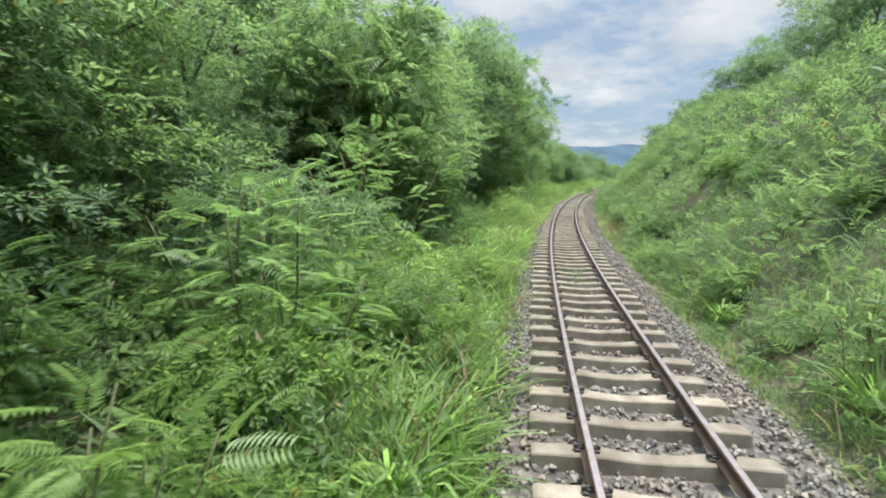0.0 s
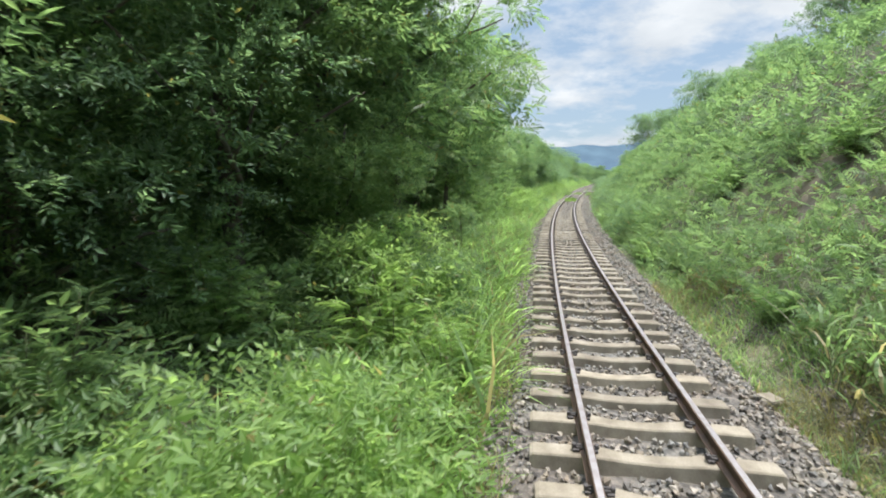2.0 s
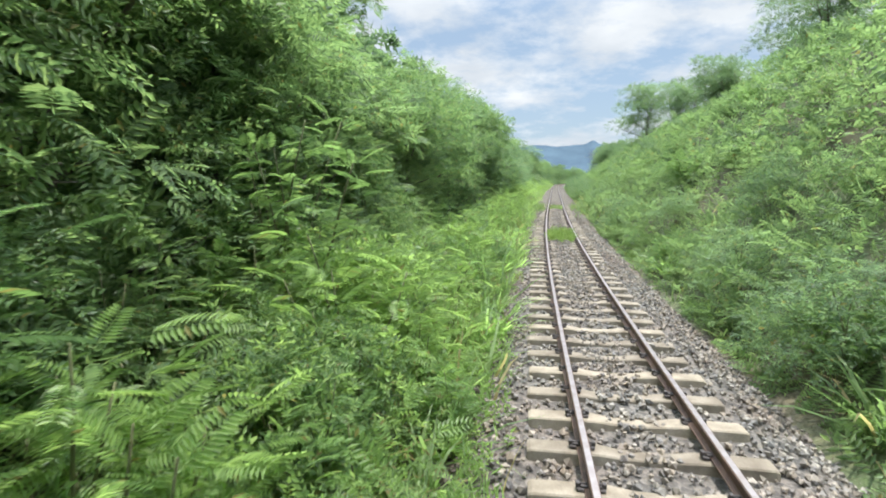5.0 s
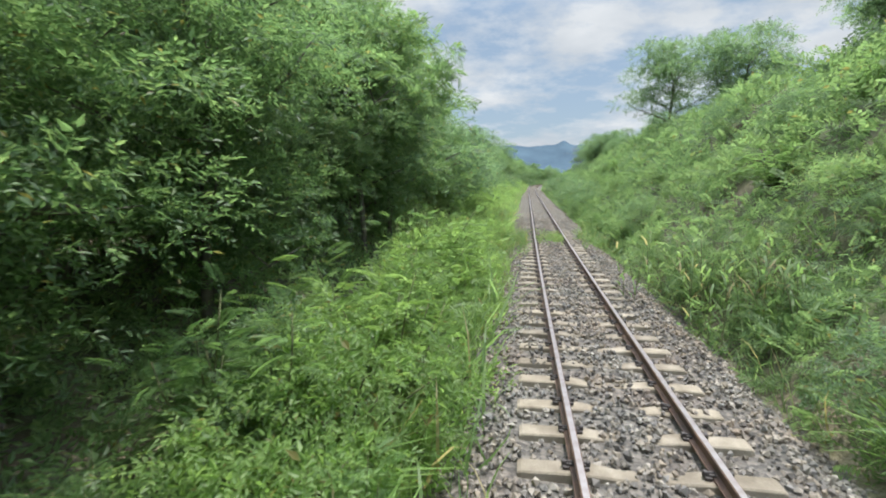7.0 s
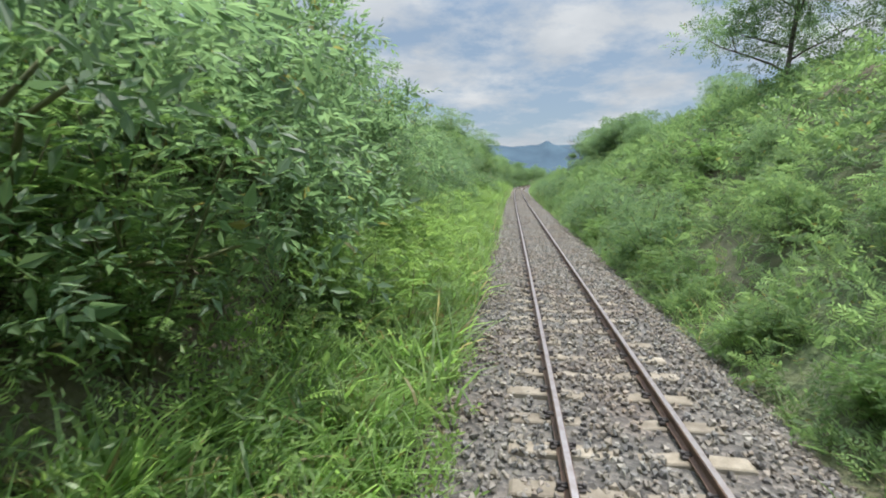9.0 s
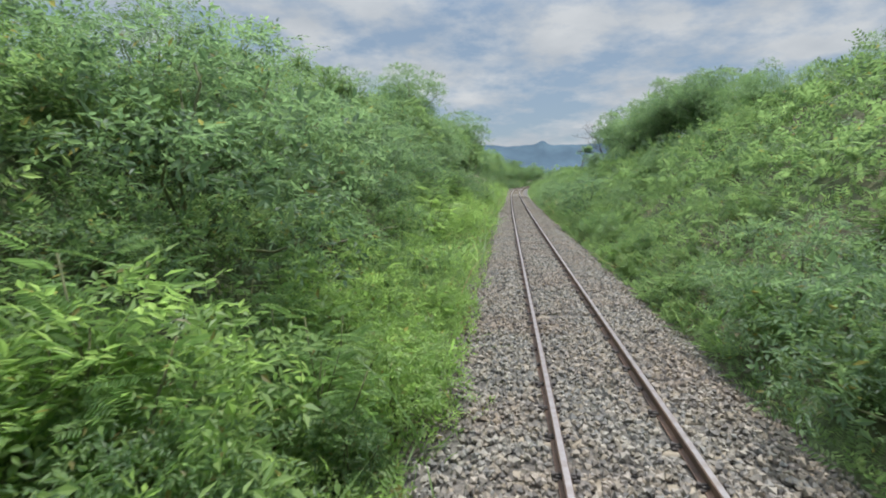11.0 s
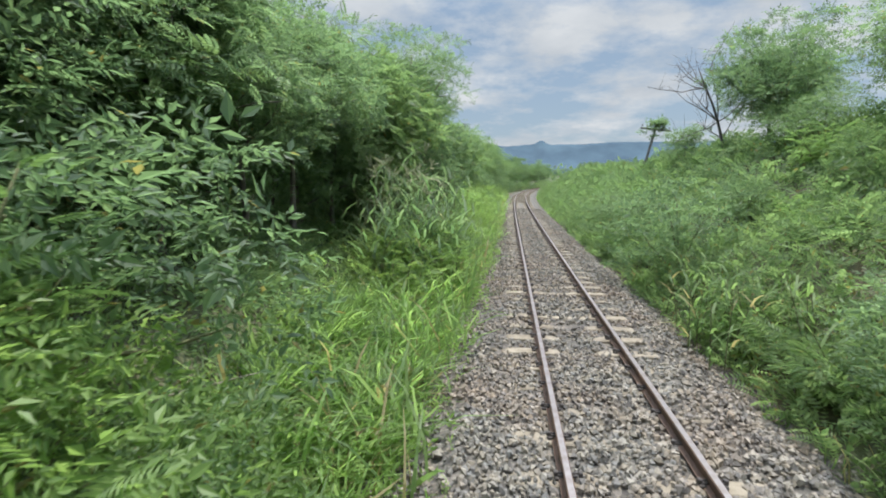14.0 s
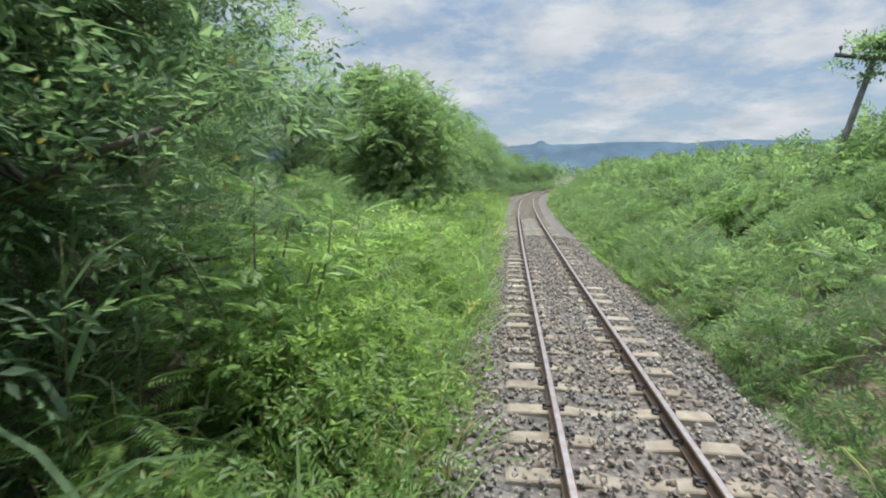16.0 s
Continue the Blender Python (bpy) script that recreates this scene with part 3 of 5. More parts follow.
cube_f = np.array([(0, 1, 3), (0, 3, 2), (4, 6, 7), (4, 7, 5), (0, 4, 5), (0, 5, 1), (2, 3, 7), (2, 7, 6), (1, 5, 7), (1, 7, 3)])
for s in sleeper_at[300:]:
    x, y = along(s, 0)
    h = heading(s)
    rest.append((np.stack([x + cube_v[:, 0] * math.cos(h) + cube_v[:, 1] * math.sin(h), y - cube_v[:, 0] * math.sin(h) + cube_v[:, 1] * math.cos(h), cube_v[:, 2] - 0.128 + rail_level(s)], 1), cube_f))
ob = part("sleeper_run", mesh_from("sleeper_run", *joined(*rest), M_CONCRETE), track)
tagged(ob, kind="stuff")

# loose ballast stones
rng = np.random.default_rng(21)
n = 172000
st_s, st_l = rng.uniform(1.5, 168, n), rng.uniform(-2.2, 2.2, n)
st_s[:36000], st_l[:36000] = rng.uniform(96, 136, 36000), rng.uniform(-1.4, 1.4, 36000)      # heaped deepest here
off_sl = np.abs((st_s - sleeper_at[0] + SPACING / 2) % SPACING - SPACING / 2)
cover = np.interp(crib_level(st_s), [-0.22, -0.19, -0.165, -0.145, -0.12], [0.0, 0.20, 0.42, 0.56, 0.985])
cover = cover + 0.55 * step01(30, 66, st_s) * (np.abs(st_l) < 0.27)
patch = vnoise(st_s * 0.9, st_l * 1.6 + 9)
on_sl = (off_sl < 0.125) & (np.abs(st_l) < 1.03)
for bare_at in (111.6, 121.2, 124.8, 128.4, 137.4, 139.8):            # single sleepers that lie bare between the rails
    cover = np.where((np.abs(st_s - bare_at) < 0.2) & (np.abs(st_l) < 0.47), 0.0, cover)
keep = ~(on_sl & (patch > cover)) & (np.abs(np.abs(st_l) - GAUGE_HALF) > 0.085)
st_s, st_l, on_sl = st_s[keep], st_l[keep], on_sl[keep]
n = len(st_s)
sx, sy = along(st_s, st_l)
sz = ballast_top(st_s, st_l) + rng.uniform(-0.022, 0.014, n)
sz = np.where(on_sl, np.maximum(sz, np.where(np.abs(st_l) < 0.3, -0.150, -0.128) + rail_level(st_s)), sz)
oct_v = np.array([(1, 0.1, 0.1), (-0.9, 0.2, -0.1), (0.1, 1, -0.15), (-0.1, -0.95, 0.15), (0.2, 0.1, 0.9), (0, 0, -1)], float)
oct_f = np.array([(0, 2, 4), (2, 1, 4), (1, 3, 4), (3, 0, 4), (2, 0, 5), (1, 2, 5), (3, 1, 5), (0, 3, 5)])
size = rng.uniform(0.022, 0.046, (n, 1)) * rng.uniform(0.65, 1.25, (n, 3))
outer = 17000
o_s, o_l = rng.uniform(15, 35, outer), 2.1 + 0.95 * rng.uniform(0, 1, outer) ** 1.5
o_l = np.where(rng.uniform(0, 1, outer) < step01(15, 20, o_s) * (1 - step01(30, 35, o_s)), o_l, 1.9)
ox, oy = along(o_s, o_l)
sx, sy, sz = np.concatenate([sx, ox]), np.concatenate([sy, oy]), np.concatenate([sz, terrain(o_s, o_l) + rng.uniform(-0.01, 0.02, outer)])
n += outer
size = rng.uniform(0.022, 0.046, (n, 1)) * rng.uniform(0.65, 1.25, (n, 3))
stones = part("ballast_stones", mesh_from("ballast_stones", *scatter((oct_v, oct_f), np.stack([sx, sy, sz], 1), random_dirs(rng, n), random_dirs(rng, n), size), M_STONE), bed)
tagged(stones, "loose crushed grey and brown ballast stones", kind="stuff")


# ---- plants: kinds ----
def limb(rng, start, way, length, r0, bend=0.25, steps=5):
    p, d, pts = np.array(start, float), unit(np.array(way, float)), []
    for i in range(steps + 1):
        pts.append(p.copy())
        d = unit(d + rng.normal(size=3) * bend * 0.5)
        p = p + d * length / steps
    return np.array(pts), np.linspace(r0, r0 * 0.3, steps + 1)


def clump_leaves(rng, centres, radius, per, kind, size, droop=0.0):
    """Leaves over the upper, outer part of each flattened clump, with a few twigs deep inside it."""
    n = len(centres) * per
    d = random_dirs(rng, n, 0.75)
    r = np.repeat(radius, per)
    p = np.repeat(centres, per, 0) + d * (r * rng.uniform(0.45, 1.0, n) ** 0.6)[:, None] * np.array((1.15, 1.15, 0.52))
    grow = unit(d * np.array((1, 1, 0.35)) + rng.normal(size=(n, 3)) * 0.45 + (0, 0, 0.05 - droop))
    face = unit(rng.normal(size=(n, 3)) * 0.42 + (0, 0, 1))
    s = rng.uniform(0.7, 1.25, n)[:, None] * np.full(3, size)
    outer = scatter(kind, p, grow, face, s)
    m = len(centres) * 5
    q = np.repeat(centres, 5, 0) + rng.normal(size=(m, 3)) * np.repeat(radius, 5)[:, None] * 0.40
    inner = scatter(TWIG, q, random_dirs(rng, m), random_dirs(rng, m, 0.6), np.full((m, 3), max(0.24, 1.1 * size)) * rng.uniform(0.8, 1.2, (m, 1)))
    return joined(outer, inner)


def tree_model(seed, height, spread, clumps, per, kind, leaf_size, mat, label, base=0.12, open_crown=0.0, radius=(0.5, 0.95), droop=0.0, girth=0.016):
    """A tree: a tapered trunk with limbs, and a crown of many clumps with gaps between them."""
    rng = np.random.default_rng(seed)
    root = thing("tree", label, "tree", "trees beside the track")
    lean = rng.normal(size=2) * 0.06 * height
    tp = np.array([(lean[0] * u * u, lean[1] * u * u, height * 0.82 * u - 0.3) for u in np.linspace(0, 1, 7)])
    pieces = [tube(tp, np.linspace(girth * height, 0.005 * height, 7), 7)]
    centres, radii = [], []
    limbs = 9
    for i in range(limbs):
        u = base + 0.12 + 0.7 * i / limbs
        a = i * 2.4 + rng.uniform(-0.4, 0.4)
        at = tp[min(int(u * 6), 5)] * (1 - (u * 6) % 1) + tp[min(int(u * 6) + 1, 6)] * ((u * 6) % 1)
        long = spread * (1.0 - 0.45 * abs(u - 0.5)) * rng.uniform(0.75, 1.1)
        pts, rad = limb(rng, at, (math.cos(a), math.sin(a), 0.45 + 0.5 * u), long, 0.0075 * height * (1.1 - 0.6 * u))
        pieces.append(tube(pts, rad, 5))
        for w in (0.45, 0.75, 1.0):
            centres.append(pts[int(w * 5)] + rng.normal(size=3) * 0.25)
            radii.append(rng.uniform(*radius))
        for _ in range(2):
            sub, r2 = limb(rng, pts[3], unit(rng.normal(size=3) + (0, 0, 0.4)), long * 0.45, rad[3] * 0.7, steps=3)
            pieces.append(tube(sub, r2, 4))
            centres.append(sub[-1])
            radii.append(rng.uniform(*radius))
    more = clumps - len(centres)
    if more > 0:
        d = random_dirs(rng, more, 0.15)
        shell = rng.uniform(0.55 - 0.2 * open_crown, 1.0, more)[:, None]
        mid = np.array((lean[0] * 0.4, lean[1] * 0.4, height * (0.5 + base * 0.5)))
        centres += list(mid + d * shell * np.array((spread, spread, height * (0.5 - base * 0.45))) * rng.uniform(0.82, 1.08, (more, 1)))
        radii += list(rng.uniform(*radius, more))
    core = int(15 * (1 - open_crown))
    if core > 0:
        mid = np.array((lean[0] * 0.4, lean[1] * 0.4, height * (0.5 + base * 0.5)))
        centres += list(mid + random_dirs(rng, core) * rng.uniform(0.1, 0.55, (core, 1)) * np.array((spread, spread, height * (0.5 - base * 0.45))))
        radii += list(rng.uniform(*radius, core) * 0.9)
    trunk = part("trunk", mesh_from("trunk", *joined(*pieces), M_BARK, True), root, "grey-brown bark")
    part("crown", mesh_from("crown", *clump_leaves(rng, np.array(centres), np.array(radii), per, kind, leaf_size, droop), mat), root)
    return root


def sapling_model(seed, height, spread, stems, fronds, kind, leaf_size, mat, label, name):
    """A feathery sapling: thin stems that carry flat, arching compound leaves in tiers."""
    rng = np.random.default_rng(seed)
    root = thing(name, label, name.split("_")[-1], {"tall_bush": "tall bushes before the wood", "feathery_bush": "feathery bushes beside the ballast"}.get(name, name + "s on the banks"))
    pieces, ps, ds = [], [], []
    per = fronds // stems
    for i in range(stems):
        a, out = i * 2.4 + rng.uniform(-0.5, 0.5), rng.uniform(0.15, 0.85)
        tall = height * rng.uniform(0.55, 1.0)
        pts, rad = limb(rng, (rng.normal() * 0.08, rng.normal() * 0.08, -0.25), (math.cos(a) * out * spread * 0.7, math.sin(a) * out * spread * 0.7, tall), tall + 0.25, 0.010 + 0.005 * height, 0.16, 6)
        pieces.append(tube(pts, rad, 5))
        u = 0.22 + 0.78 * ((np.arange(per) + rng.uniform(0, 1, per)) / per) ** 0.8
        k = np.clip((u * 6).astype(int), 0, 5)
        at = pts[k] + (pts[k + 1] - pts[k]) * (u * 6 - k)[:, None]
        b = np.arange(per) * 2.4 + rng.uniform(-0.5, 0.5, per)
        way = np.stack([np.cos(b), np.sin(b), rng.uniform(-0.05, 0.55, per) + 0.5 * (u > 0.92)], 1)
        ps.append(at + way * np.array((1, 1, 0.3)) * rng.uniform(0.0, 0.30, (per, 1)) * spread)
        ds.append(way)
    p, d = np.concatenate(ps), np.concatenate(ds)
    p[:, 2] = np.maximum(p[:, 2], 0.05)
    n = len(p)
    face = unit(rng.normal(size=(n, 3)) * 0.28 + (0, 0, 1))
    s = rng.uniform(0.65, 1.2, n)[:, None] * np.full(3, leaf_size)
    tagged(part("branchwork", mesh_from("branchwork", *joined(*pieces), M_STEM, True), root), kind="stuff")
    part("foliage", mesh_from("foliage", *scatter(kind, p, d, face, s), mat), root)
    return root


def bush_model(seed, height, spread, clumps, per, leaf_size, mat, label, name="bush"):
    """A bush: stems that end in flattened clumps of leaves, set in an uneven mound."""
    rng = np.random.default_rng(seed)
    root = thing(name, label, "bush", {"bush": "bushes on the banks", "tall_bush": "tall bushes before the wood"}.get(name, "thickets in the wood"))
    pieces, centres = [], []
    for i in range(clumps):
        a, up = i * 2.4 + rng.uniform(-0.4, 0.4), rng.uniform(0.12, 1.0)
        out = spread * math.sqrt(max(0.05, 1 - up * up)) * rng.uniform(0.45, 1.1)
        c = np.array((math.cos(a) * out, math.sin(a) * out, height * up * rng.uniform(0.75, 1.08)))
        centres.append(c)
        if i % 2 == 0:
            pieces.append(tube(np.array([(0, 0, -0.2), c * (0.3, 0.3, 0.45), c * (0.75, 0.75, 0.85), c]) + rng.normal(size=(4, 3)) * 0.04, np.linspace(0.02, 0.006, 4), 4))
    tagged(part("branchwork", mesh_from("branchwork", *joined(*pieces), M_STEM, True), root), kind="stuff")
    part("foliage", mesh_from("foliage", *clump_leaves(rng, np.array(centres), rng.uniform(0.26, 0.42, clumps) * (0.5 + 0.35 * height), per, TWIG, leaf_size), mat), root)
    return root


FEATHER_SHRUBS = [sapling_model(100 + i, h, w, 10, n, SPRAY_SMALL, 0.29, m, "bright green feathery-leaved shrub on the cutting slope", "shrub") for i, (h, w, n, m) in enumerate(((1.3, 1.5, 430, M_FEATHER), (1.6, 1.4, 440, M_SPRAY), (1.1, 1.7, 430, M_FEATHER), (1.9, 1.5, 460, M_FEATHER)))]
LEAFY_SHRUBS = [bush_model(130 + i, h, w, c, 60, 0.145, m, "leafy green shrub tangled with creepers") for i, (h, w, c, m) in enumerate(((1.3, 1.1, 16, M_CREEPER), (1.7, 1.1, 18, M_BROAD), (1.0, 1.3, 16, M_CREEPER)))]
VERGE_BUSHES = [bush_model(160 + i, h, w, c, 52, 0.145, m, "upright leafy weed bush beside the ballast") for i, (h, w, c, m) in enumerate(((1.7, 0.70, 17, M_CREEPER), (1.4, 0.85, 16, M_WEED)))]
VERGE_SHRUBS = [sapling_model(170 + i, h, w, 9, n, SPRAY_SMALL, 0.27, m, "upright feathery-leaved bush beside the ballast", "feathery_bush") for i, (h, w, n, m) in enumerate(((1.8, 0.75, 260, M_SPRAY), (1.5, 0.85, 250, M_WEED)))]
THICKETS = [bush_model(140 + i, h, w, c, 52, 0.195, m, "dense dark leafy thicket of tangled stems", "thicket") for i, (h, w, c, m) in enumerate(((3.4, 1.9, 40, M_BROAD), (2.8, 2.1, 38, M_CREEPER)))]
FRONT_BUSHES = [sapling_model(180, 3.1, 1.7, 16, 640, SPRAY_SMALL, 0.35, M_FEATHER, "high feathery-leaved bush in front of the wood", "tall_bush"),
                bush_model(181, 2.9, 1.5, 34, 64, 0.17, M_CREEPER, "high leafy bush overgrown with creepers", "tall_bush"),
                sapling_model(182, 2.7, 1.6, 15, 600, SPRAY_SMALL, 0.34, M_SPRAY, "high bright feathery-leaved bush in front of the wood", "tall_bush")]
TALL_SHRUBS = [sapling_model(150 + i, h, w, n // 14, n * 5 // 2, SPRAY_SMALL, 0.34, M_SPRAY, "tall feathery-leaved sapling with arching fronds", "sapling") for i, (h, w, n) in enumerate(((3.0, 1.5, 126), (2.4, 1.3, 105), (3.6, 1.6, 147)))]
TREES = [
    tree_model(201, 9.0, 3.0, 66, 76, TWIG, 0.26, M_BROAD, "tall dark-leaved tree with a dense crown down to the ground", 0.04, radius=(0.55, 1.15)),
    tree_model(202, 8.0, 2.7, 62, 34, SPRAY_LOW, 0.50, M_FEATHER, "feathery-leaved tree with layered light green crown", 0.06, radius=(0.5, 1.1), droop=0.1),
    tree_model(203, 10.0, 3.3, 70, 78, TWIG, 0.26, M_BROAD, "tall broad-leaved tree with hanging creepers", 0.05, radius=(0.6, 1.2)),
    tree_model(204, 7.0, 2.6, 58, 74, TWIG, 0.245, M_CREEPER, "creeper-covered tree with a rounded bright green crown", 0.03, radius=(0.5, 1.05)),
    tree_model(205, 11.5, 3.9, 100, 30, SPRAY_LOW, 0.46, M_CREEPER, "high feathery-leaved tree leaning out over the railway line", 0.16, 0.2, droop=0.1, girth=0.011),
]
SHADE_TREES = [
    tree_model(221, 8.0, 3.1, 62, 70, TWIG, 0.26, M_BROAD, "dark spreading tree with a clear space below its crown", 0.40, 0.2, radius=(0.6, 1.15)),
    tree_model(222, 7.5, 3.0, 60, 36, SPRAY_LOW, 0.48, M_BROAD, "feathery-leaved tree arching over a dark hollow", 0.38, 0.2, radius=(0.55, 1.1), droop=0.15),
]
BACK_TREES = [
    tree_model(206, 9.5, 3.4, 56, 26, TUFT, 0.42, M_BROAD, "dark tree deep in the wood", 0.06),
    tree_model(207, 8.5, 3.2, 52, 26, TUFT, 0.42, M_CREEPER, "green tree deep in the wood", 0.06),
]
CREST_TREES = [
    tree_model(211, 6.5, 3.4, 66, 64, TWIG, 0.29, M_BROAD, "spreading dark tree on top of the bank", 0.14, 0.9, (0.5, 0.95)),
    tree_model(212, 5.0, 2.4, 44, 64, TWIG, 0.28, M_BROAD, "rounded dark green tree on top of the bank", 0.22, 0.6, (0.4, 0.95)),
]
used = set()


def plant(model, s, lat, scale, turn_by, sink=0.05, tilt=(0.0, 0.0)):
    """Sets a plant on the ground; the first one of a kind is the model itself."""
    x, y = along(s, lat)
    z = float(terrain(np.array([s]), np.array([lat]))[0]) - sink
    m = Matrix.Translation((x, y, z)) @ Euler((tilt[0], tilt[1], turn_by)).to_matrix().to_4x4() @ Matrix.Diagonal((scale, scale, scale * 1.0, 1))
    if model.name in used:
        return copy_thing(model, m)
    used.add(model.name)
    model.matrix_basis = m
    return model


# ---- trees of the wooded side ----
trnd = random.Random(77)
TALL = (9.0, 8.0, 10.0, 7.0, 11.5)                     # the heights of the kinds in TREES


def row_of(s0, s1, kinds, lat, high, gap, loose=0.4):
    """A row of trees along the line, of the kinds named by their number."""
    s = s0
    while s < s1:
        k = trnd.choice(kinds)
        plant(TREES[k], s, lat + trnd.uniform(-loose, loose), trnd.uniform(*high) / TALL[k], trnd.uniform(0, 6.28))
        s += trnd.uniform(*gap)


# the front row, whose crowns reach out over the verge
row_of(-6.0, 11.5, (0, 3, 1), -7.2, (7.0, 8.2), (2.6, 3.4))
row_of(12.0, 17.5, (1, 1, 3), -5.9, (6.6, 7.6), (2.2, 2.8))
row_of(19.0, 24.5, (3, 1, 3), -6.8, (7.4, 8.4), (2.4, 3.0))
row_of(25.0, 44.0, (3, 1, 3, 0), -6.2, (7.2, 8.2), (2.8, 3.6))
for s, lat, k, high in ((27.6, -5.6, 2, 11.0), (29.2, -4.6, 3, 4.2), (31.0, -4.8, 3, 3.8)):
    plant(TREES[k], s, lat, high / TALL[k], trnd.uniform(0, 6.28))
row_of(45.5, 57.0, (1, 1, 3), -6.3, (6.6, 7.4), (2.4, 3.2))
row_of(57.5, 66.0, (1, 3, 1), -6.6, (6.4, 7.2), (2.4, 3.2))
row_of(66.5, 70.0, (3, 0), -5.9, (6.0, 6.6), (2.4, 3.0))
row_of(70.5, 76.0, (0, 3), -5.6, (5.4, 6.0), (2.5, 3.0))
for s, lat, k, high in ((77.2, -5.2, 0, 6.0), (79.2, -5.3, 2, 6.4), (81.2, -5.5, 0, 6.4), (83.4, -5.9, 2, 6.0), (86.2, -6.3, 3, 5.2), (88.8, -6.6, 0, 4.6), (91.4, -6.8, 3, 3.8), (94.2, -7.0, 0, 3.2)):
    plant(TREES[k], s, lat, high / TALL[k], trnd.uniform(0, 6.28))
row_of(129.5, 143.0, (3, 0, 1), -6.5, (5.0, 5.8), (2.6, 3.4))
row_of(131.5, 137.5, (0, 2), -6.5, (6.0, 6.6), (1.9, 2.4), 0.2)
for s, lat, k, high in ((143.6, -6.0, 0, 6.2), (145.8, -5.4, 1, 6.6), (147.9, -5.0, 0, 7.6), (150.0, -5.0, 2, 8.2), (152.0, -5.3, 0, 8.0), (154.0, -6.6, 2, 7.4)):
    plant(TREES[k], s, lat, high / TALL[k], trnd.uniform(0, 6.28))
row_of(166.0, 202.0, (0, 3, 1), -5.5, (6.2, 7.0), (2.6, 3.4))
for s, lat, k, high in ((190.0, -4.4, 0, 6.6), (193.5, -4.2, 2, 6.8), (196.5, -4.0, 0, 6.8), (199.5, -4.0, 3, 6.4)):
    plant(TREES[k], s, lat, high / TALL[k], trnd.uniform(0, 6.28))
for s, lat, turned, high in ((30.4, -5.3, 0.4, 11.4), (34.0, -4.8, 3.4, 10.6), (41.0, -4.9, 5.0, 9.6), (78.6, -4.7, 2.2, 6.6), (81.6, -4.9, 4.1, 6.8), (84.2, -5.6, 0.9, 6.4), (52.8, -8.6, 0.6, 9.8), (68.5, -10.2, 2.0, 11.5)):
    plant(TREES[4], s, lat, high / TALL[4], turned)
for s, lat, k, high in ((155.0, -9.0, 0, 7.6), (158.0, -9.6, 2, 7.4), (161.0, -10.0, 0, 7.0), (164.0, -10.4, 2, 6.8), (154.0, -12.0, 2, 8.4), (158.5, -13.0, 0, 8.0)):
    plant(TREES[k], s, lat, high / TALL[k], trnd.uniform(0, 6.28))
for s, lat, k, high in ((74.4, -6.2, 0, 6.2), (80.2, -6.6, 1, 6.8), (82.8, -6.8, 0, 6.4), (133.6, -6.0, 0, 5.6), (135.8, -5.7, 1, 5.6), (138.0, -5.6, 0, 5.8), (140.2, -5.7, 0, 6.2), (142.0, -6.4, 1, 6.2), (13.4, -6.4, 0, 7.2), (16.0, -6.2, 0, 7.4), (146.8, -6.4, 0, 7.2), (149.0, -6.6, 1, 7.6), (151.2, -6.8, 0, 7.8)):
    plant(SHADE_TREES[k], s, lat, high / 7.8, trnd.uniform(0, 6.28))
# high bushes that step down from the wood towards the line
for s0, s1, lat, lo, hi, gap in ((-1.0, 6.8, -5.4, 0.55, 0.8, 2.0), (7.0, 11.6, -5.0, 0.85, 1.15, 1.6), (12.6, 18.0, -5.9, 0.9, 1.2, 2.4), (21.5, 31.0, -5.0, 0.6, 0.95, 2.6), (42.5, 45.0, -5.0, 0.7, 1.0, 1.4), (45.5, 66.5, -4.6, 0.85, 1.25, 1.6), (129.0, 132.4, -4.9, 0.8, 1.15, 1.6), (154.5, 166.0, -4.8, 0.6, 0.85, 1.8), (166.0, 196.0, -4.4, 0.8, 1.1, 2.4)):
    s = s0
    while s < s1:
        plant(trnd.choice(FRONT_BUSHES), s, lat + trnd.uniform(-0.3, 0.3), trnd.uniform(lo, hi), trnd.uniform(0, 6.28))
        s += gap * trnd.uniform(0.8, 1.2)
# the taller row behind it
row_of(-5.0, 20.0, (0, 2, 0, 1), -9.6, (8.4, 9.8), (3.0, 4.0))
row_of(20.0, 45.0, (1, 3, 1, 3), -9.2, (5.4, 6.6), (3.4, 4.4))
row_of(46.0, 66.0, (0, 2, 1), -9.2, (8.2, 9.2), (3.0, 4.0))
row_of(66.0, 84.0, (0, 2), -7.8, (6.2, 7.0), (2.4, 3.0))
row_of(129.0, 156.0, (0, 2, 3), -8.2, (6.2, 7.4), (2.5, 3.2))
row_of(166.0, 232.0, (0, 2, 3), -8.8, (5.4, 6.6), (3.4, 4.6))
# bushes and young trees on the low wooded bank
row_of(89.0, 129.0, (3, 0), -7.6, (2.2, 3.0), (3.0, 4.4), 0.6)
row_of(88.0, 130.0, (0, 3, 2), -11.5, (3.0, 3.8), (3.6, 4.8), 1.0)
for s, high in ((95.5, 3.3), (118.6, 3.6), (123.2, 3.2)):
    plant(TREES[1], s, -6.4, high / TALL[1], trnd.uniform(0, 6.28))
s = -6.0
while s < 84:
    plant(trnd.choice(BACK_TREES), s, -12.6 + trnd.uniform(-1, 1), trnd.uniform(1.0, 1.15), trnd.uniform(0, 6.28))
    s += trnd.uniform(4.0, 5.2)
s = -6.0
while s < 215:
    plant(trnd.choice(BACK_TREES), s, -17.5 + trnd.uniform(-2.5, 2.5), trnd.uniform(1.0, 1.25) if s < 84 else trnd.uniform(0.42, 0.55), trnd.uniform(0, 6.28))
    s += trnd.uniform(4.5, 6.0)
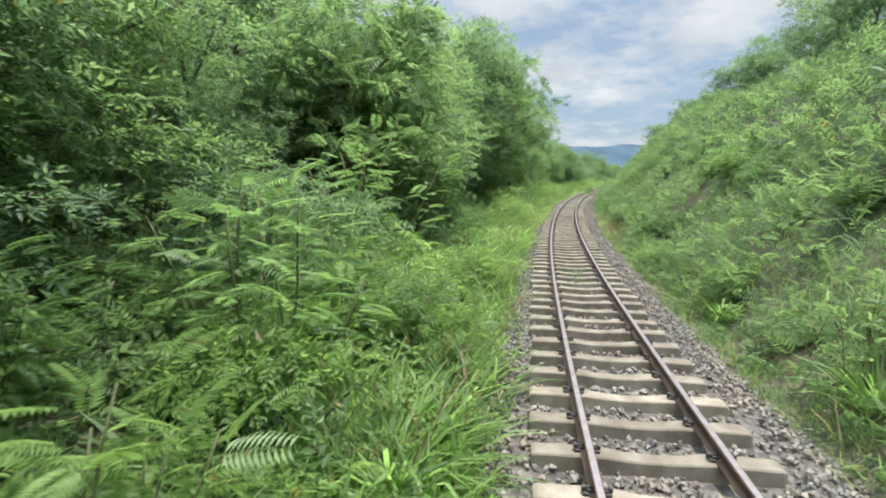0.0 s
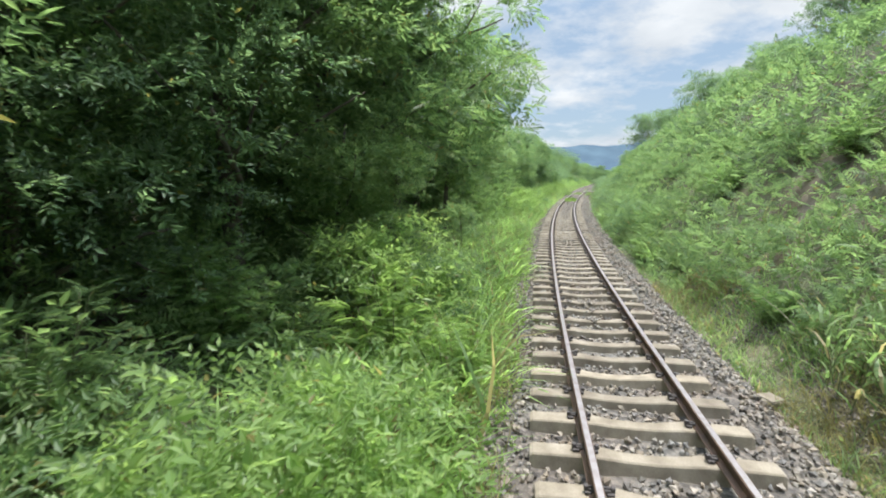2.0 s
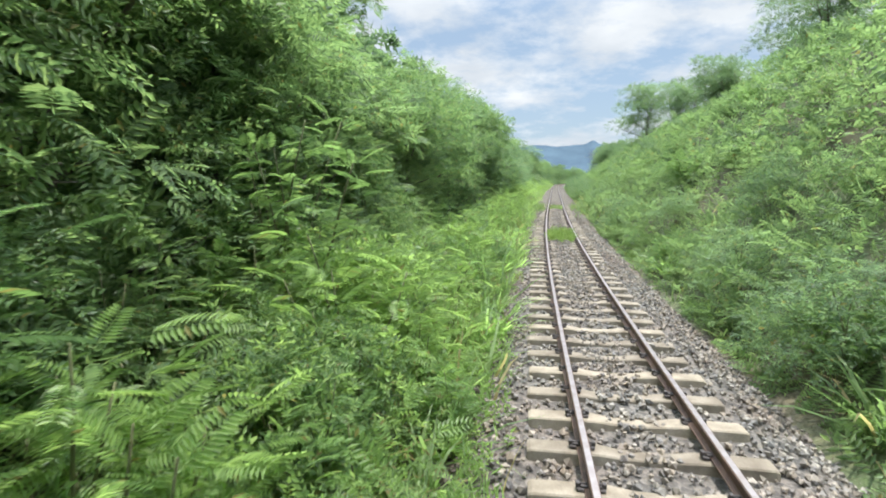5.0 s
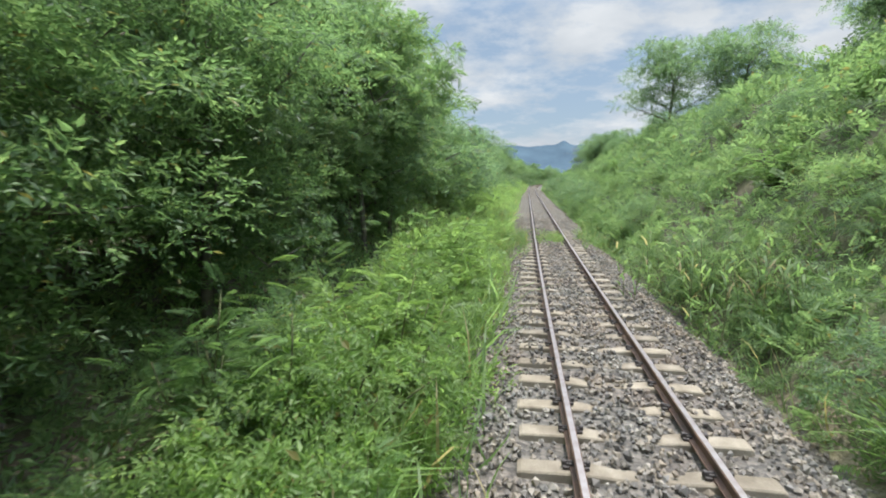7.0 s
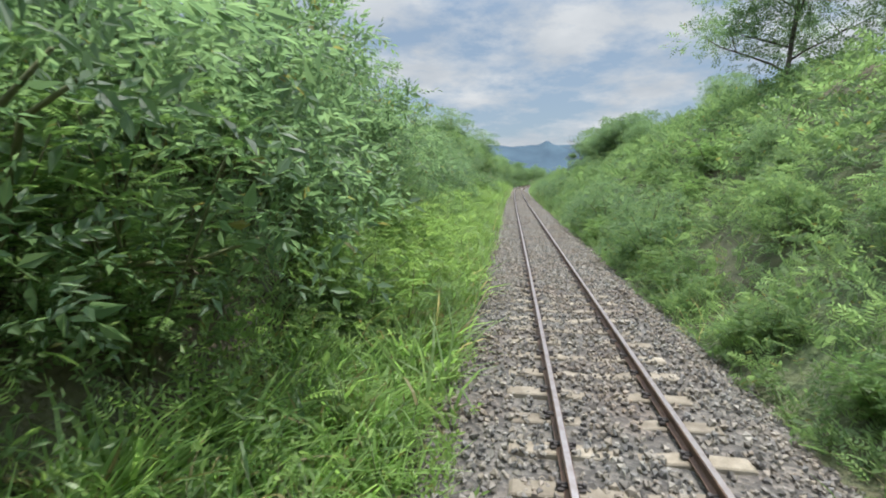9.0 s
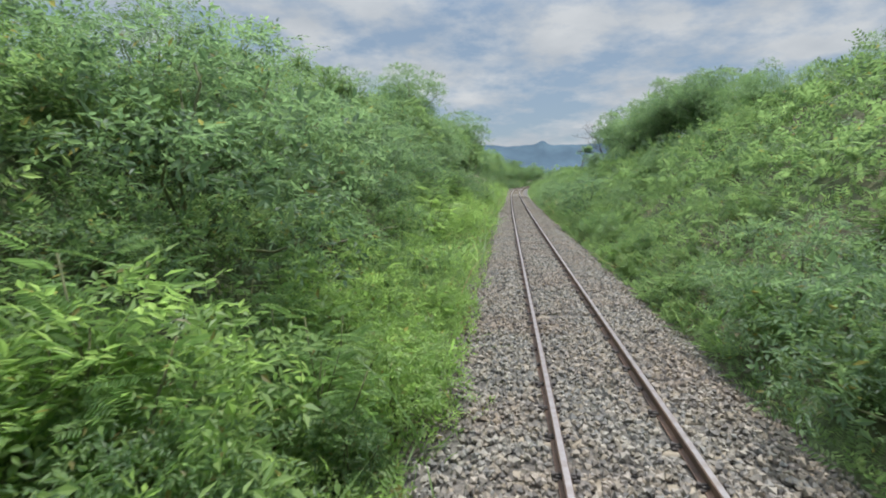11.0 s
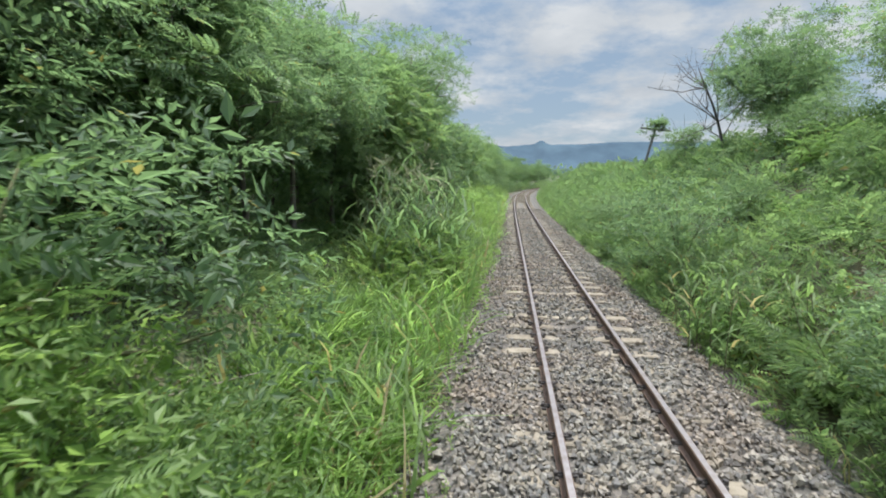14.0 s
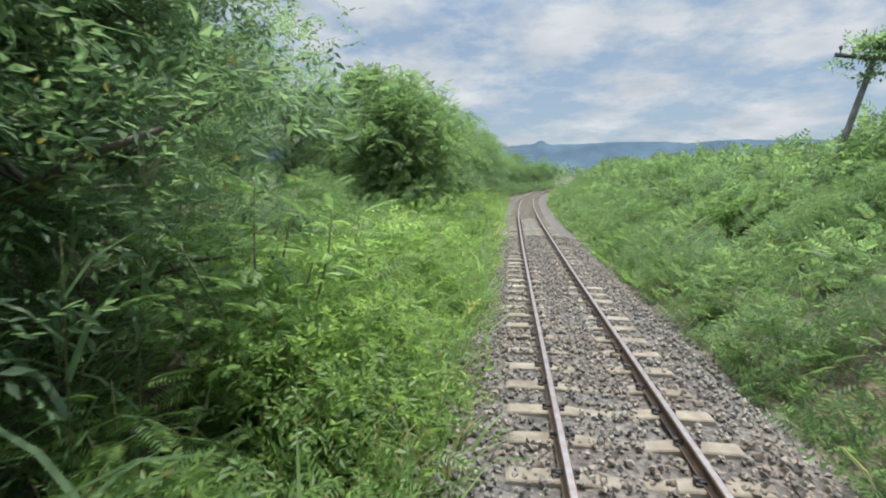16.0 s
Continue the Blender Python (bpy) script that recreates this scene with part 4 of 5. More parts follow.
for s0, s1, lat, lo, hi in ((-2.0, 84.0, -7.4, 0.85, 1.15), (130.0, 154.0, -7.4, 0.8, 1.1), (154.0, 168.0, -6.6, 0.6, 0.8), (168.0, 186.0, -7.2, 0.8, 1.0)):
    for s in np.arange(s0, s1, 2.2):                   # thickets that close the wood below its crowns
        plant(trnd.choice(THICKETS), float(s), lat - 1.2 * hollow(s) + trnd.uniform(-0.6, 0.6), trnd.uniform(lo, hi), trnd.uniform(0, 6.28))
for s in np.arange(86.0, 130.0, 1.7):                  # the tangle over the low wooded bank
    plant(trnd.choice(THICKETS), float(s), -6.2 + trnd.uniform(-0.4, 0.4), trnd.uniform(0.55, 0.78), trnd.uniform(0, 6.28))
s = 205.0
while s < 262:
    plant(trnd.choice(BACK_TREES), s, -12 + trnd.uniform(-2, 2), trnd.uniform(0.6, 0.8), trnd.uniform(0, 6.28))
    s += trnd.uniform(4.5, 6.0)
s = 202.0
while s < 262:                                         # both sides of the line where it bends out of sight
    plant(trnd.choice((TREES[0], TREES[3])), s, -5.2 + trnd.uniform(-0.6, 0.3), trnd.uniform(0.7, 0.85), trnd.uniform(0, 6.28))
    plant(trnd.choice(THICKETS), s + 1.5, -3.4 + trnd.uniform(-0.4, 0.3), trnd.uniform(0.5, 0.75), trnd.uniform(0, 6.28))
    plant(trnd.choice(THICKETS), s + 2, 6.5 + trnd.uniform(-1.5, 1.5), trnd.uniform(0.35, 0.5), trnd.uniform(0, 6.28))
    s += trnd.uniform(3.6, 4.8)

# ---- trees along the top of the bank ----
for s, lat, sc, k in ((4, 14, 1.1, 1), (10, 12, 1.0, 0), (16, 12.5, 1.0, 0), (22, 14, 1.1, 1), (28, 13.0, 1.0, 0), (35, 14, 1.1, 1), (41, 13, 0.9, 1), (48, 12.5, 0.9, 1), (54.5, 11.6, 0.62, 1), (57.5, 12.4, 0.7, 1), (61, 11.6, 0.66, 1),
                      (66, 13, 0.75, 1), (70.5, 13.2, 0.8, 1), (76.5, 12.2, 0.95, 0), (80.5, 13.0, 0.8, 1), (84.2, 9.6, 0.7, 1), (88.0, 12.2, 0.75, 1), (91.5, 13.6, 0.55, 1), (96.5, 12.6, 0.42, 1), (100, 13.6, 0.5, 1), (103.8, 12.6, 1.25, 1), (106.2, 9.0, 1.1, 0), (108.2, 11.0, 0.5, 1), (110.4, 9.4, 0.36, 1),
                      (113.5, 10.4, 0.55, 1), (117, 11, 0.6, 1), (121, 9.5, 0.42, 1), (124.5, 8.6, 0.5, 1), (128, 9.4, 0.55, 1), (131, 8.8, 0.62, 1), (133.2, 8.2, 0.68, 1), (135.2, 7.6, 0.64, 1), (134.6, 10.4, 0.8, 1), (138, 8.6, 0.72, 1), (138.5, 11, 0.8, 1), (141.4, 7.9, 0.66, 1), (144.0, 9.4, 0.7, 1), (146.6, 8.6, 0.55, 1), (148.8, 8.6, 0.7, 1), (151.4, 9.2, 0.95, 1),
                      (155.6, 7.4, 0.36, 0), (158.5, 10.5, 0.4, 1), (164, 13, 0.5, 1), (172, 15, 0.5, 1)):
    if k == 1 and sc < 0.6:
        for step in (-0.9, 0.9):
            plant(trnd.choice(THICKETS), s + step, lat + trnd.uniform(-0.7, 0.7), sc * trnd.uniform(1.1, 1.5), trnd.uniform(0, 6.28))
    else:
        plant(CREST_TREES[k], s, lat, sc, trnd.uniform(0, 6.28))

# ---- shrubs ----
brnd = random.Random(31)
s = -3.0
while s < 250:                               # the open bank
    lat = 2.05 + brnd.uniform(0, 0.45) + 0.4 * float(18 < s < 32)
    while lat < 9.5:
        pick = brnd.random()
        model = brnd.choice(FEATHER_SHRUBS) if pick < 0.72 else brnd.choice((LEAFY_SHRUBS[0], LEAFY_SHRUBS[2]))
        size = brnd.uniform(0.75, 1.1) * ((0.72 if s < 90 else 0.88) if lat < 2.8 else 1.0) * (0.8 if 20 < s < 34 else 1.0)
        if lat < 5.5 or brnd.random() < 0.35:
            plant(model, s + brnd.uniform(-0.9, 0.9), lat + 0.4 * size, size, brnd.uniform(0, 6.28))
        lat += brnd.uniform(1.5, 2.6)
    s += brnd.uniform(2.3, 3.0) if s < 160 else 3.6
s = -3.0
while s < 205:                               # the foot of the wood
    for lat, kinds, lo, hi in ((-3.6, LEAFY_SHRUBS[::2] + FEATHER_SHRUBS[:1], 0.7, 1.1), (-4.8, LEAFY_SHRUBS + FEATHER_SHRUBS if s < 88 or s > 138 else LEAFY_SHRUBS, 0.8 if 100 < s < 131 else 1.1, 1.15 if 100 < s < 131 else 1.6)):
        if hollow(s) and (lat < -4 or 73 < s < 87 or s < 44 or 132 < s < 141):
            continue
        plant(brnd.choice(kinds), s + brnd.uniform(-0.8, 0.8), lat + brnd.uniform(-0.5, 0.5), brnd.uniform(lo, hi), brnd.uniform(0, 6.28))
    if 88 < s < 138:
        plant(brnd.choice(LEAFY_SHRUBS), s, -5.8 + brnd.uniform(-0.4, 0.4), brnd.uniform(1.0, 1.3), brnd.uniform(0, 6.28))
    s += brnd.uniform(2.2, 3.0)
for s, lat, sc, k in ((49.5, -4.6, 0.9, 0), (55.0, -4.8, 1.0, 2), (4.6, -4.2, 1.12, 0), (8.8, -4.6, 1.0, 2), (20.5, -4.2, 0.7, 1), (45.0, -4.2, 0.8, 1), (47.5, -3.7, 0.5, 1), (69.5, -4.3, 0.6, 1),
                      (76.4, -3.2, 0.9, 0), (74.0, -4.2, 0.6, 1), (88.2, -5.6, 1.0, 0), (89.2, -4.9, 0.8, 2), (124, -4.8, 0.8, 0),
                      (131, -4.6, 0.9, 2), (152.0, -4.0, 1.12, 0), (153.5, -4.0, 0.75, 0), (156, -4.3, 0.9, 1), (160, -4.2, 0.8, 0)):
    plant(TALL_SHRUBS[k], s, min(lat + 0.6, -2.8), sc, brnd.uniform(0, 6.28))


for s, lat, sc, k in ((84.8, -6.3, 1.25, 0), (86.2, -6.1, 1.3, 2), (87.8, -5.7, 1.3, 0), (88.6, -4.8, 0.9, 2), (90.4, -4.6, 1.2, 0), (92.0, -5.0, 1.3, 1), (93.6, -4.6, 1.2, 0), (95.5, -4.9, 1.3, 1), (97.5, -4.7, 1.2, 0),
                      (103.5, -4.9, 1.0, 0), (106.0, -4.5, 0.9, 2), (108.6, -4.8, 1.1, 1), (111.0, -4.9, 0.9, 0), (113.4, -4.6, 1.0, 2), (116.0, -5.0, 1.0, 0), (118.6, -5.2, 0.9, 1), (121.0, -5.0, 0.8, 2), (123.4, -5.2, 0.9, 0), (126.0, -5.0, 0.9, 1),
                      (150.5, 7.0, 0.8, 0), (154.0, 6.6, 0.8, 2), (156.5, 7.2, 0.9, 0), (158.5, 6.4, 0.8, 2), (160.0, 7.2, 0.8, 0), (163.0, 6.8, 0.9, 2), (166.0, 7.0, 0.8, 0), (159.0, 6.0, 1.1, 0), (161.5, 5.8, 1.1, 2), (160.2, 7.8, 1.2, 0), (157.4, 6.2, 1.1, 2)):
    plant(LEAFY_SHRUBS[k], s, lat, sc, brnd.uniform(0, 6.28))


s = 35.0
while s < 150:                               # bushes that hang over the edge of the ballast below the bank
    plant(brnd.choice((LEAFY_SHRUBS[0], LEAFY_SHRUBS[2], LEAFY_SHRUBS[1])), s, (2.55 if s < 95 else 2.85) + brnd.uniform(-0.15, 0.25), brnd.uniform(0.45, 0.75) * (1.0 if s < 95 else 1.35), brnd.uniform(0, 6.28))
    s += brnd.uniform(1.3, 3.2)


for s, lat, sc in ((39.5, 3.2, 0.85), (41.4, 3.0, 0.9), (43.0, 3.1, 0.95), (44.8, 3.0, 0.9), (46.6, 3.1, 0.95), (48.6, 3.2, 0.9), (51.0, 3.3, 0.85)):
    plant(LEAFY_SHRUBS[0], s, lat, sc, brnd.uniform(0, 6.28))


s = 60.0
while s < 172:                               # darker bushes that break the green of the open bank
    for lat in (brnd.uniform(2.9, 4.2), brnd.uniform(4.8, 6.8)):
        if brnd.random() < 0.6:
            plant(brnd.choice(THICKETS), s + brnd.uniform(-1.5, 1.5), lat, brnd.uniform(0.32, 0.5), brnd.uniform(0, 6.28))
    s += brnd.uniform(3.6, 5.2)


# ---- grass and weeds of the verges ----
def sward(name, seed, count, s_range, lat_of, height, width, template, mat, label, parent=None):
    rng = np.random.default_rng(seed)
    s = rng.uniform(*s_range, count)
    lat = lat_of(rng, s)
    dense = vnoise(s * 0.8, lat * 0.9 + seed)
    keep = dense > rng.uniform(0.22, 0.80, count)
    s, lat, dense = s[keep], lat[keep], dense[keep]
    n = len(s)
    x, y = along(s, lat)
    z = np.maximum(terrain(s, lat), np.where(np.abs(lat) < 2.2, ballast_top(s, lat), -9)) - 0.02
    grow = unit(rng.normal(size=(n, 3)) * 0.33 + (0, 0, 1))
    face = random_dirs(rng, n)
    h = rng.uniform(height[0], height[1], n) * (0.55 + 0.9 * dense)
    size = np.stack([rng.uniform(width[0], width[1], n), h, h], 1)
    ob = new(name, mesh_from(name, *scatter(template, np.stack([x, y, z], 1), grow, face, size), mat))
    return tagged(ob, label, "grass", kind="stuff")


def left_band(a, b):
    def pick(rng, s):
        wide = 0.25 * step01(70, 95, s) * (1 - step01(135, 150, s))
        return -(a + wide + (b - a) * rng.uniform(0, 1, len(s)) ** 0.8)
    return pick


def worn(s):
    """Where the bank stands back from the line."""
    return 0.55 * step01(18, 22, s) * (1 - step01(29, 33, s))


def right_band(a, b):
    return lambda rng, s: a + worn(s) + (b - a - worn(s)) * rng.uniform(0, 1, len(s)) ** 1.2


sward("verge_grass", 41, 17000, (0.5, 185), left_band(1.32, 3.8), (0.35, 0.95), (0.020, 0.042), BLADE_LAX, M_GRASS, "lush knee-high green grass along the track")
sward("bank_grass", 42, 13000, (0.5, 185), right_band(1.95, 4.2), (0.25, 0.7), (0.008, 0.018), BLADE_LAX, M_GRASS, "tufts of arching grass at the foot of the bank")
sward("verge_weeds", 43, 22000, (0.5, 185), left_band(1.36, 4.0), (0.18, 0.32), (0.18, 0.32), TWIG, M_WEED, "low broad-leaved weeds between the grasses")
sward("bank_weeds", 44, 12000, (0.5, 185), right_band(2.0, 4.0), (0.12, 0.22), (0.12, 0.22), TWIG, M_CREEPER, "low leafy weeds at the foot of the bank")

sward("shoulder_weeds", 48, 7000, (1, 172), left_band(1.12, 1.8), (0.09, 0.20), (0.09, 0.20), TWIG, M_WEED, "small leafy weeds creeping over the ballast edge")
sward("shoulder_grass", 49, 5000, (1, 172), left_band(1.18, 1.9), (0.12, 0.34), (0.010, 0.022), BLADE_LAX, M_GRASS, "short grass creeping over the ballast edge")


def edge_at(s):
    """How far from the middle of the track the green begins on the wooded side."""
    return 1.38 + 0.25 * step01(70, 95, s) * (1 - step01(135, 150, s))


def undergrowth(name, seed, count, s_range, lat_of, lift, kind, size, mat, label):
    """A close cover of leaves over the slope, in lumps of uneven height."""
    rng = np.random.default_rng(seed)
    s = rng.uniform(*s_range, count)
    lat = lat_of(rng, s)
    deep = hollow(s) & (lat < np.where(s < 100, -3.1, -3.6))
    keep = ~(grassy(s) & (lat < 0) & (lat > -3.5) & (rng.uniform(0, 1, count) < 0.8))
    s, lat, deep = s[keep], lat[keep], deep[keep]
    count = len(s)
    lump = 0.62 * vnoise(s * 0.48, lat * 0.48 + 51) + 0.28 * vnoise(s * 1.5, lat * 1.5) + 0.10 * vnoise(s * 0.2, lat * 0.2)
    edge = np.where(lat > 0, step01(0.0, 0.45, lat - 1.95), step01(-0.1, 1.1, -lat - edge_at(s)))
    x, y = along(s, lat)
    z = np.maximum(terrain(s, lat), np.where(np.abs(lat) < 2.2, ballast_top(s, lat), -9)) + (0.08 + np.where(deep, 0.3, 1.0) * lift * edge * np.clip(lump * 2.2 - 0.55, 0, 1.25)) * rng.uniform(0.35, 1.0, count)
    b = rng.uniform(0, 6.28, count)
    grow = np.stack([np.cos(b), np.sin(b), rng.uniform(0.0, 1.5, count)], 1)
    face = unit(rng.normal(size=(count, 3)) * 0.85 + (0, 0, 0.8))
    ob = new(name, mesh_from(name, *scatter(kind, np.stack([x, y, z], 1), grow, face, rng.uniform(0.7, 1.25, count)[:, None] * np.full(3, size)), mat))
    return tagged(ob, label, "undergrowth", kind="stuff")


undergrowth("bank_undergrowth", 51, 26000, (0.0, 205), right_band(1.98, 5.5), 1.0, SPRAY_LOW, 0.30, M_FEATHER, "carpet of bright green feathery plants on the slope")
undergrowth("bank_undergrowth", 55, 25000, (0.0, 250), right_band(5.0, 10.5), 1.0, FROND_FAR, 0.46, M_FEATHER, "carpet of bright green feathery plants high on the slope")
undergrowth("bank_creepers", 52, 23000, (0.0, 250), right_band(2.0, 10.5), 1.0, TWIG, 0.25, M_CREEPER, "creepers sprawling over the slope")
undergrowth("wood_undergrowth", 53, 8000, (0.0, 96), left_band(3.5, 7.5), 0.8, SPRAY_LOW, 0.32, M_FEATHER, "feathery undergrowth at the edge of the wood")
undergrowth("wood_undergrowth", 56, 9000, (94, 205), left_band(3.2, 7.2), 0.9, SPRAY_LOW, 0.36, M_FEATHER, "feathery undergrowth below the wooded bank")
undergrowth("wood_creepers", 54, 24000, (0.0, 205), left_band(2.2, 6.4), 1.2, TWIG, 0.26, M_CREEPER, "creepers at the edge of the wood")
undergrowth("verge_tangle", 57, 22000, (0.5, 190), left_band(1.4, 3.4), 1.45, TWIG, 0.16, M_WEED, "waist-high tangle of leafy weeds along the track")
undergrowth("verge_tangle", 58, 9000, (0.5, 190), left_band(1.5, 3.6), 1.5, SPRAY_LOW, 0.26, M_WEED, "waist-high feathery weeds along the track")


sward("dry_grass", 45, 9000, (84, 104), left_band(1.9, 3.6), (0.25, 0.6), (0.008, 0.016), BLADE_LAX, M_DRY, "straw-coloured dry grass among the green")
sward("dry_grass", 46, 9000, (104, 140), left_band(2.0, 3.6), (0.2, 0.5), (0.008, 0.016), BLADE_LAX, M_DRY, "straw-coloured dry grass among the green")

sward("clearing_grass", 60, 5000, (82.0, 88.0), left_band(3.2, 5.8), (0.2, 0.5), (0.008, 0.018), BLADE_LAX, M_GRASS, "olive grass in a small clearing before the wood")
sward("dry_grass", 47, 9000, (18, 33), lambda rng, s: rng.uniform(1.75, 2.9, len(s)), (0.10, 0.30), (0.006, 0.014), BLADE_LAX, M_DRY, "short dry grass on bare soil beside the ballast")
sward("shoulder_grass", 50, 9000, (15, 35), lambda rng, s: rng.uniform(1.7, 2.9, len(s)), (0.10, 0.30), (0.008, 0.018), BLADE_LAX, M_GRASS, "short green grass on bare soil beside the ballast")
sward("shoulder_weeds", 59, 4200, (12, 36), lambda rng, s: rng.uniform(1.75, 2.9, len(s)), (0.07, 0.16), (0.07, 0.16), TWIG, M_CREEPER, "small leafy weeds on bare soil beside the ballast")

# ---- woods in the distance ----
rng = np.random.default_rng(61)
n = 1700
ang, dist = rng.uniform(-1.2, 1.6, n), 130 + 900 * rng.uniform(0, 1, n) ** 1.6
fx, fy = 24 + dist * np.sin(ang), 150 + dist * np.cos(ang)
fs, fl = station(fx, fy)
ok = (np.abs(fl) > 9) | (fs > 300)
fx, fy, fs, fl, dist = fx[ok], fy[ok], fs[ok], fl[ok], dist[ok]
tops = rng.uniform(3.0, 5.5, len(fx)) * np.interp(dist, [130, 1000], [0.8, 2.0])
centres = np.stack([fx, fy, terrain(fs, fl) + tops * 0.5], 1)
per = 22
d = random_dirs(rng, len(fx) * per, 0.3)
p = np.repeat(centres, per, 0) + d * np.repeat(tops * 0.62, per)[:, None] * np.array((1.3, 1.3, 0.9))
g = unit(d + rng.normal(size=d.shape) * 0.5)
far = new("far_woods", mesh_from("far_woods", *scatter(TUFT, p, g, random_dirs(rng, len(p), 0.8), (np.repeat(tops, per) * rng.uniform(0.2, 0.34, len(p)))[:, None] * np.ones(3)), M_BROAD))
tagged(far, "woods beyond the bend of the line", "woods", kind="stuff")


# ---- weeds growing in the track ----
def weed_patch(seed, s0, s1, lat0, lat1, count, mat, label, kind, size):
    rng = np.random.default_rng(seed)
    s = np.clip(rng.normal((s0 + s1) / 2, (s1 - s0) / 3.2, count), s0 - 0.5, s1 + 0.5)
    lat = rng.uniform(lat0, lat1, count)
    keep = (np.abs(np.abs(lat) - GAUGE_HALF) > 0.09) & (vnoise(s * 2.3 + seed, lat * 3.1) > rng.uniform(0.15, 0.6, count))
    s, lat = s[keep], lat[keep]
    n = len(s)
    x, y = along(s, lat)
    grow = unit(rng.normal(size=(n, 3)) * 0.55 + (0, 0, 0.7))
    size3 = rng.uniform(0.6, 1.2, n)[:, None] * np.array(size)
    ob = new("weeds", mesh_from("weeds", *scatter(kind, np.stack([x, y, ballast_top(s, lat) + rng.uniform(-0.01, 0.10, n)], 1), grow, random_dirs(rng, n, 0.5), size3), mat))
    return tagged(ob, label, "weeds", kind="stuff")


weed_patch(71, 66.9, 69.4, -0.44, 0.46, 1300, M_YELLOW, "yellow-green weeds growing between the rails", TWIG, (0.20, 0.20, 0.20))
weed_patch(72, 84.8, 87.2, -0.45, 0.45, 620, M_GRASS, "low dry-tipped weeds between the rails", TWIG, (0.15, 0.15, 0.15))
weed_patch(73, 81.5, 87.5, -2.4, -0.8, 2200, M_GRASS, "grass creeping over the sleeper ends", BLADE_LAX, (0.014, 0.40, 0.40))
weed_patch(74, 84.0, 88.0, 1.0, 2.0, 700, M_GRASS, "grass creeping onto the ballast shoulder", BLADE_LAX, (0.014, 0.32, 0.32))
weed_patch(75, 23.0, 29.0, -1.9, -1.2, 900, M_DRY, "dry grass on the ballast shoulder", BLADE_LAX, (0.010, 0.32, 0.32))
weed_patch(76, 5.0, 11.0, 1.5, 2.2, 700, M_GRASS, "short grass on the ballast shoulder", BLADE_LAX, (0.012, 0.26, 0.26))
weed_patch(77, 20.5, 22.0, 1.4, 1.8, 90, M_GRASS, "small tuft of grass in the ballast", BLADE_LAX, (0.014, 0.30, 0.30))
weed_patch(78, 10.5, 13.0, -0.4, 0.3, 90, M_CREEPER, "sparse weeds between the rails", TWIG, (0.13, 0.13, 0.13))


# ---- reeds ----
def reed_model(seed, stems, height, label, plumed=True, wide=0.048, leaves=8, blades_of=M_REED):
    """A clump of tall reed grass: stalks with long hanging blades and loose plumes."""
    rng = np.random.default_rng(seed)
    root = thing("reed_clump", label, "reeds", "reed clumps beside the track")
    ps, gs_, stalks, plumes = [], [], [], []
    for i in range(stems):
        at = np.array((rng.normal() * 0.45, rng.normal() * 0.45, -0.1))
        lean = np.array((rng.normal() * 0.16, rng.normal() * 0.16, 1.0))
        h = height * rng.uniform(0.75, 1.1)
        pts = np.array([at + lean * h * u + np.array((lean[0], lean[1], 0)) * h * u * u * 0.6 for u in np.linspace(0, 1, 6)])
        stalks.append(tube(pts, np.linspace(0.008, 0.003, 6), 4))
        for u in np.linspace(0.06, 0.88, leaves):
            k = min(int(u * 5), 4)
            ps.append(pts[k] + (pts[k + 1] - pts[k]) * (u * 5 - k))
            a = rng.uniform(0, 6.28)
            gs_.append((math.cos(a) * 0.42, math.sin(a) * 0.42, 1.0))
        for _ in range(6 if plumed and i % 3 == 0 else 0):
            plumes.append(pts[5] + rng.normal(size=3) * 0.04)
    ps, gs_, n = np.array(ps), np.array(gs_), len(ps)
    side = np.cross(unit(gs_), (0, 0, 1.0))
    face = np.cross(side, unit(gs_)) * -1.0
    ln = rng.uniform(0.55, 1.15, n) * min(1.0, 0.45 * height)
    tagged(part("branchwork", mesh_from("branchwork", *joined(*stalks), M_STEM, True), root), kind="stuff")
    tagged(part("foliage", mesh_from("foliage", *scatter(BLADE_LAX, ps, gs_, face, np.stack([rng.uniform(0.6, 1.0, n) * wide, ln, ln], 1)), blades_of), root), kind="stuff")
    if plumes:
        q, m = np.array(plumes), len(plumes)
        tagged(part("plume", mesh_from("plume", *scatter(SPRAY, q, unit(rng.normal(size=(m, 3)) * 0.5 + (0, 0, 0.7)), random_dirs(rng, m), np.full((m, 3), 0.30) * np.array((0.40, 1, 1))), M_PLUME), root, "pale feathery plumes"), kind="stuff")
    return root


REEDS = [reed_model(300, 20, 3.1, "tall reed grass with pale feathery plumes", True, 0.055, 10), reed_model(301, 22, 2.7, "tall broad-bladed green reed grass", False, 0.070, 10)]
SEDGE = [reed_model(302, 30, 0.8, "arching clump of long-bladed grass", False, 0.030, 6, M_GRASS)]
rrnd = random.Random(9)
for s, lat, sc, k in ((140.2, -3.5, 0.8, 1), (140.9, -3.1, 0.8, 1), (141.5, -3.6, 0.95, 0), (141.8, -3.0, 0.72, 1), (142.3, -3.2, 0.95, 1), (142.9, -3.0, 0.75, 1), (143.0, -3.9, 1.05, 0), (143.5, -3.2, 0.95, 1), (144.0, -3.1, 0.75, 1), (144.3, -3.8, 1.05, 0),
                      (144.9, -3.2, 0.95, 1), (145.4, -4.4, 1.15, 0), (145.7, -3.6, 1.0, 1), (146.5, -3.5, 0.85, 1), (146.8, -4.6, 1.1, 0), (147.4, -3.8, 0.95, 1), (148.2, -4.4, 1.05, 0), (149.0, -3.7, 0.9, 1), (150.2, -4.1, 0.9, 0)):
    plant(REEDS[k], s, lat, sc, rrnd.uniform(0, 6.28))
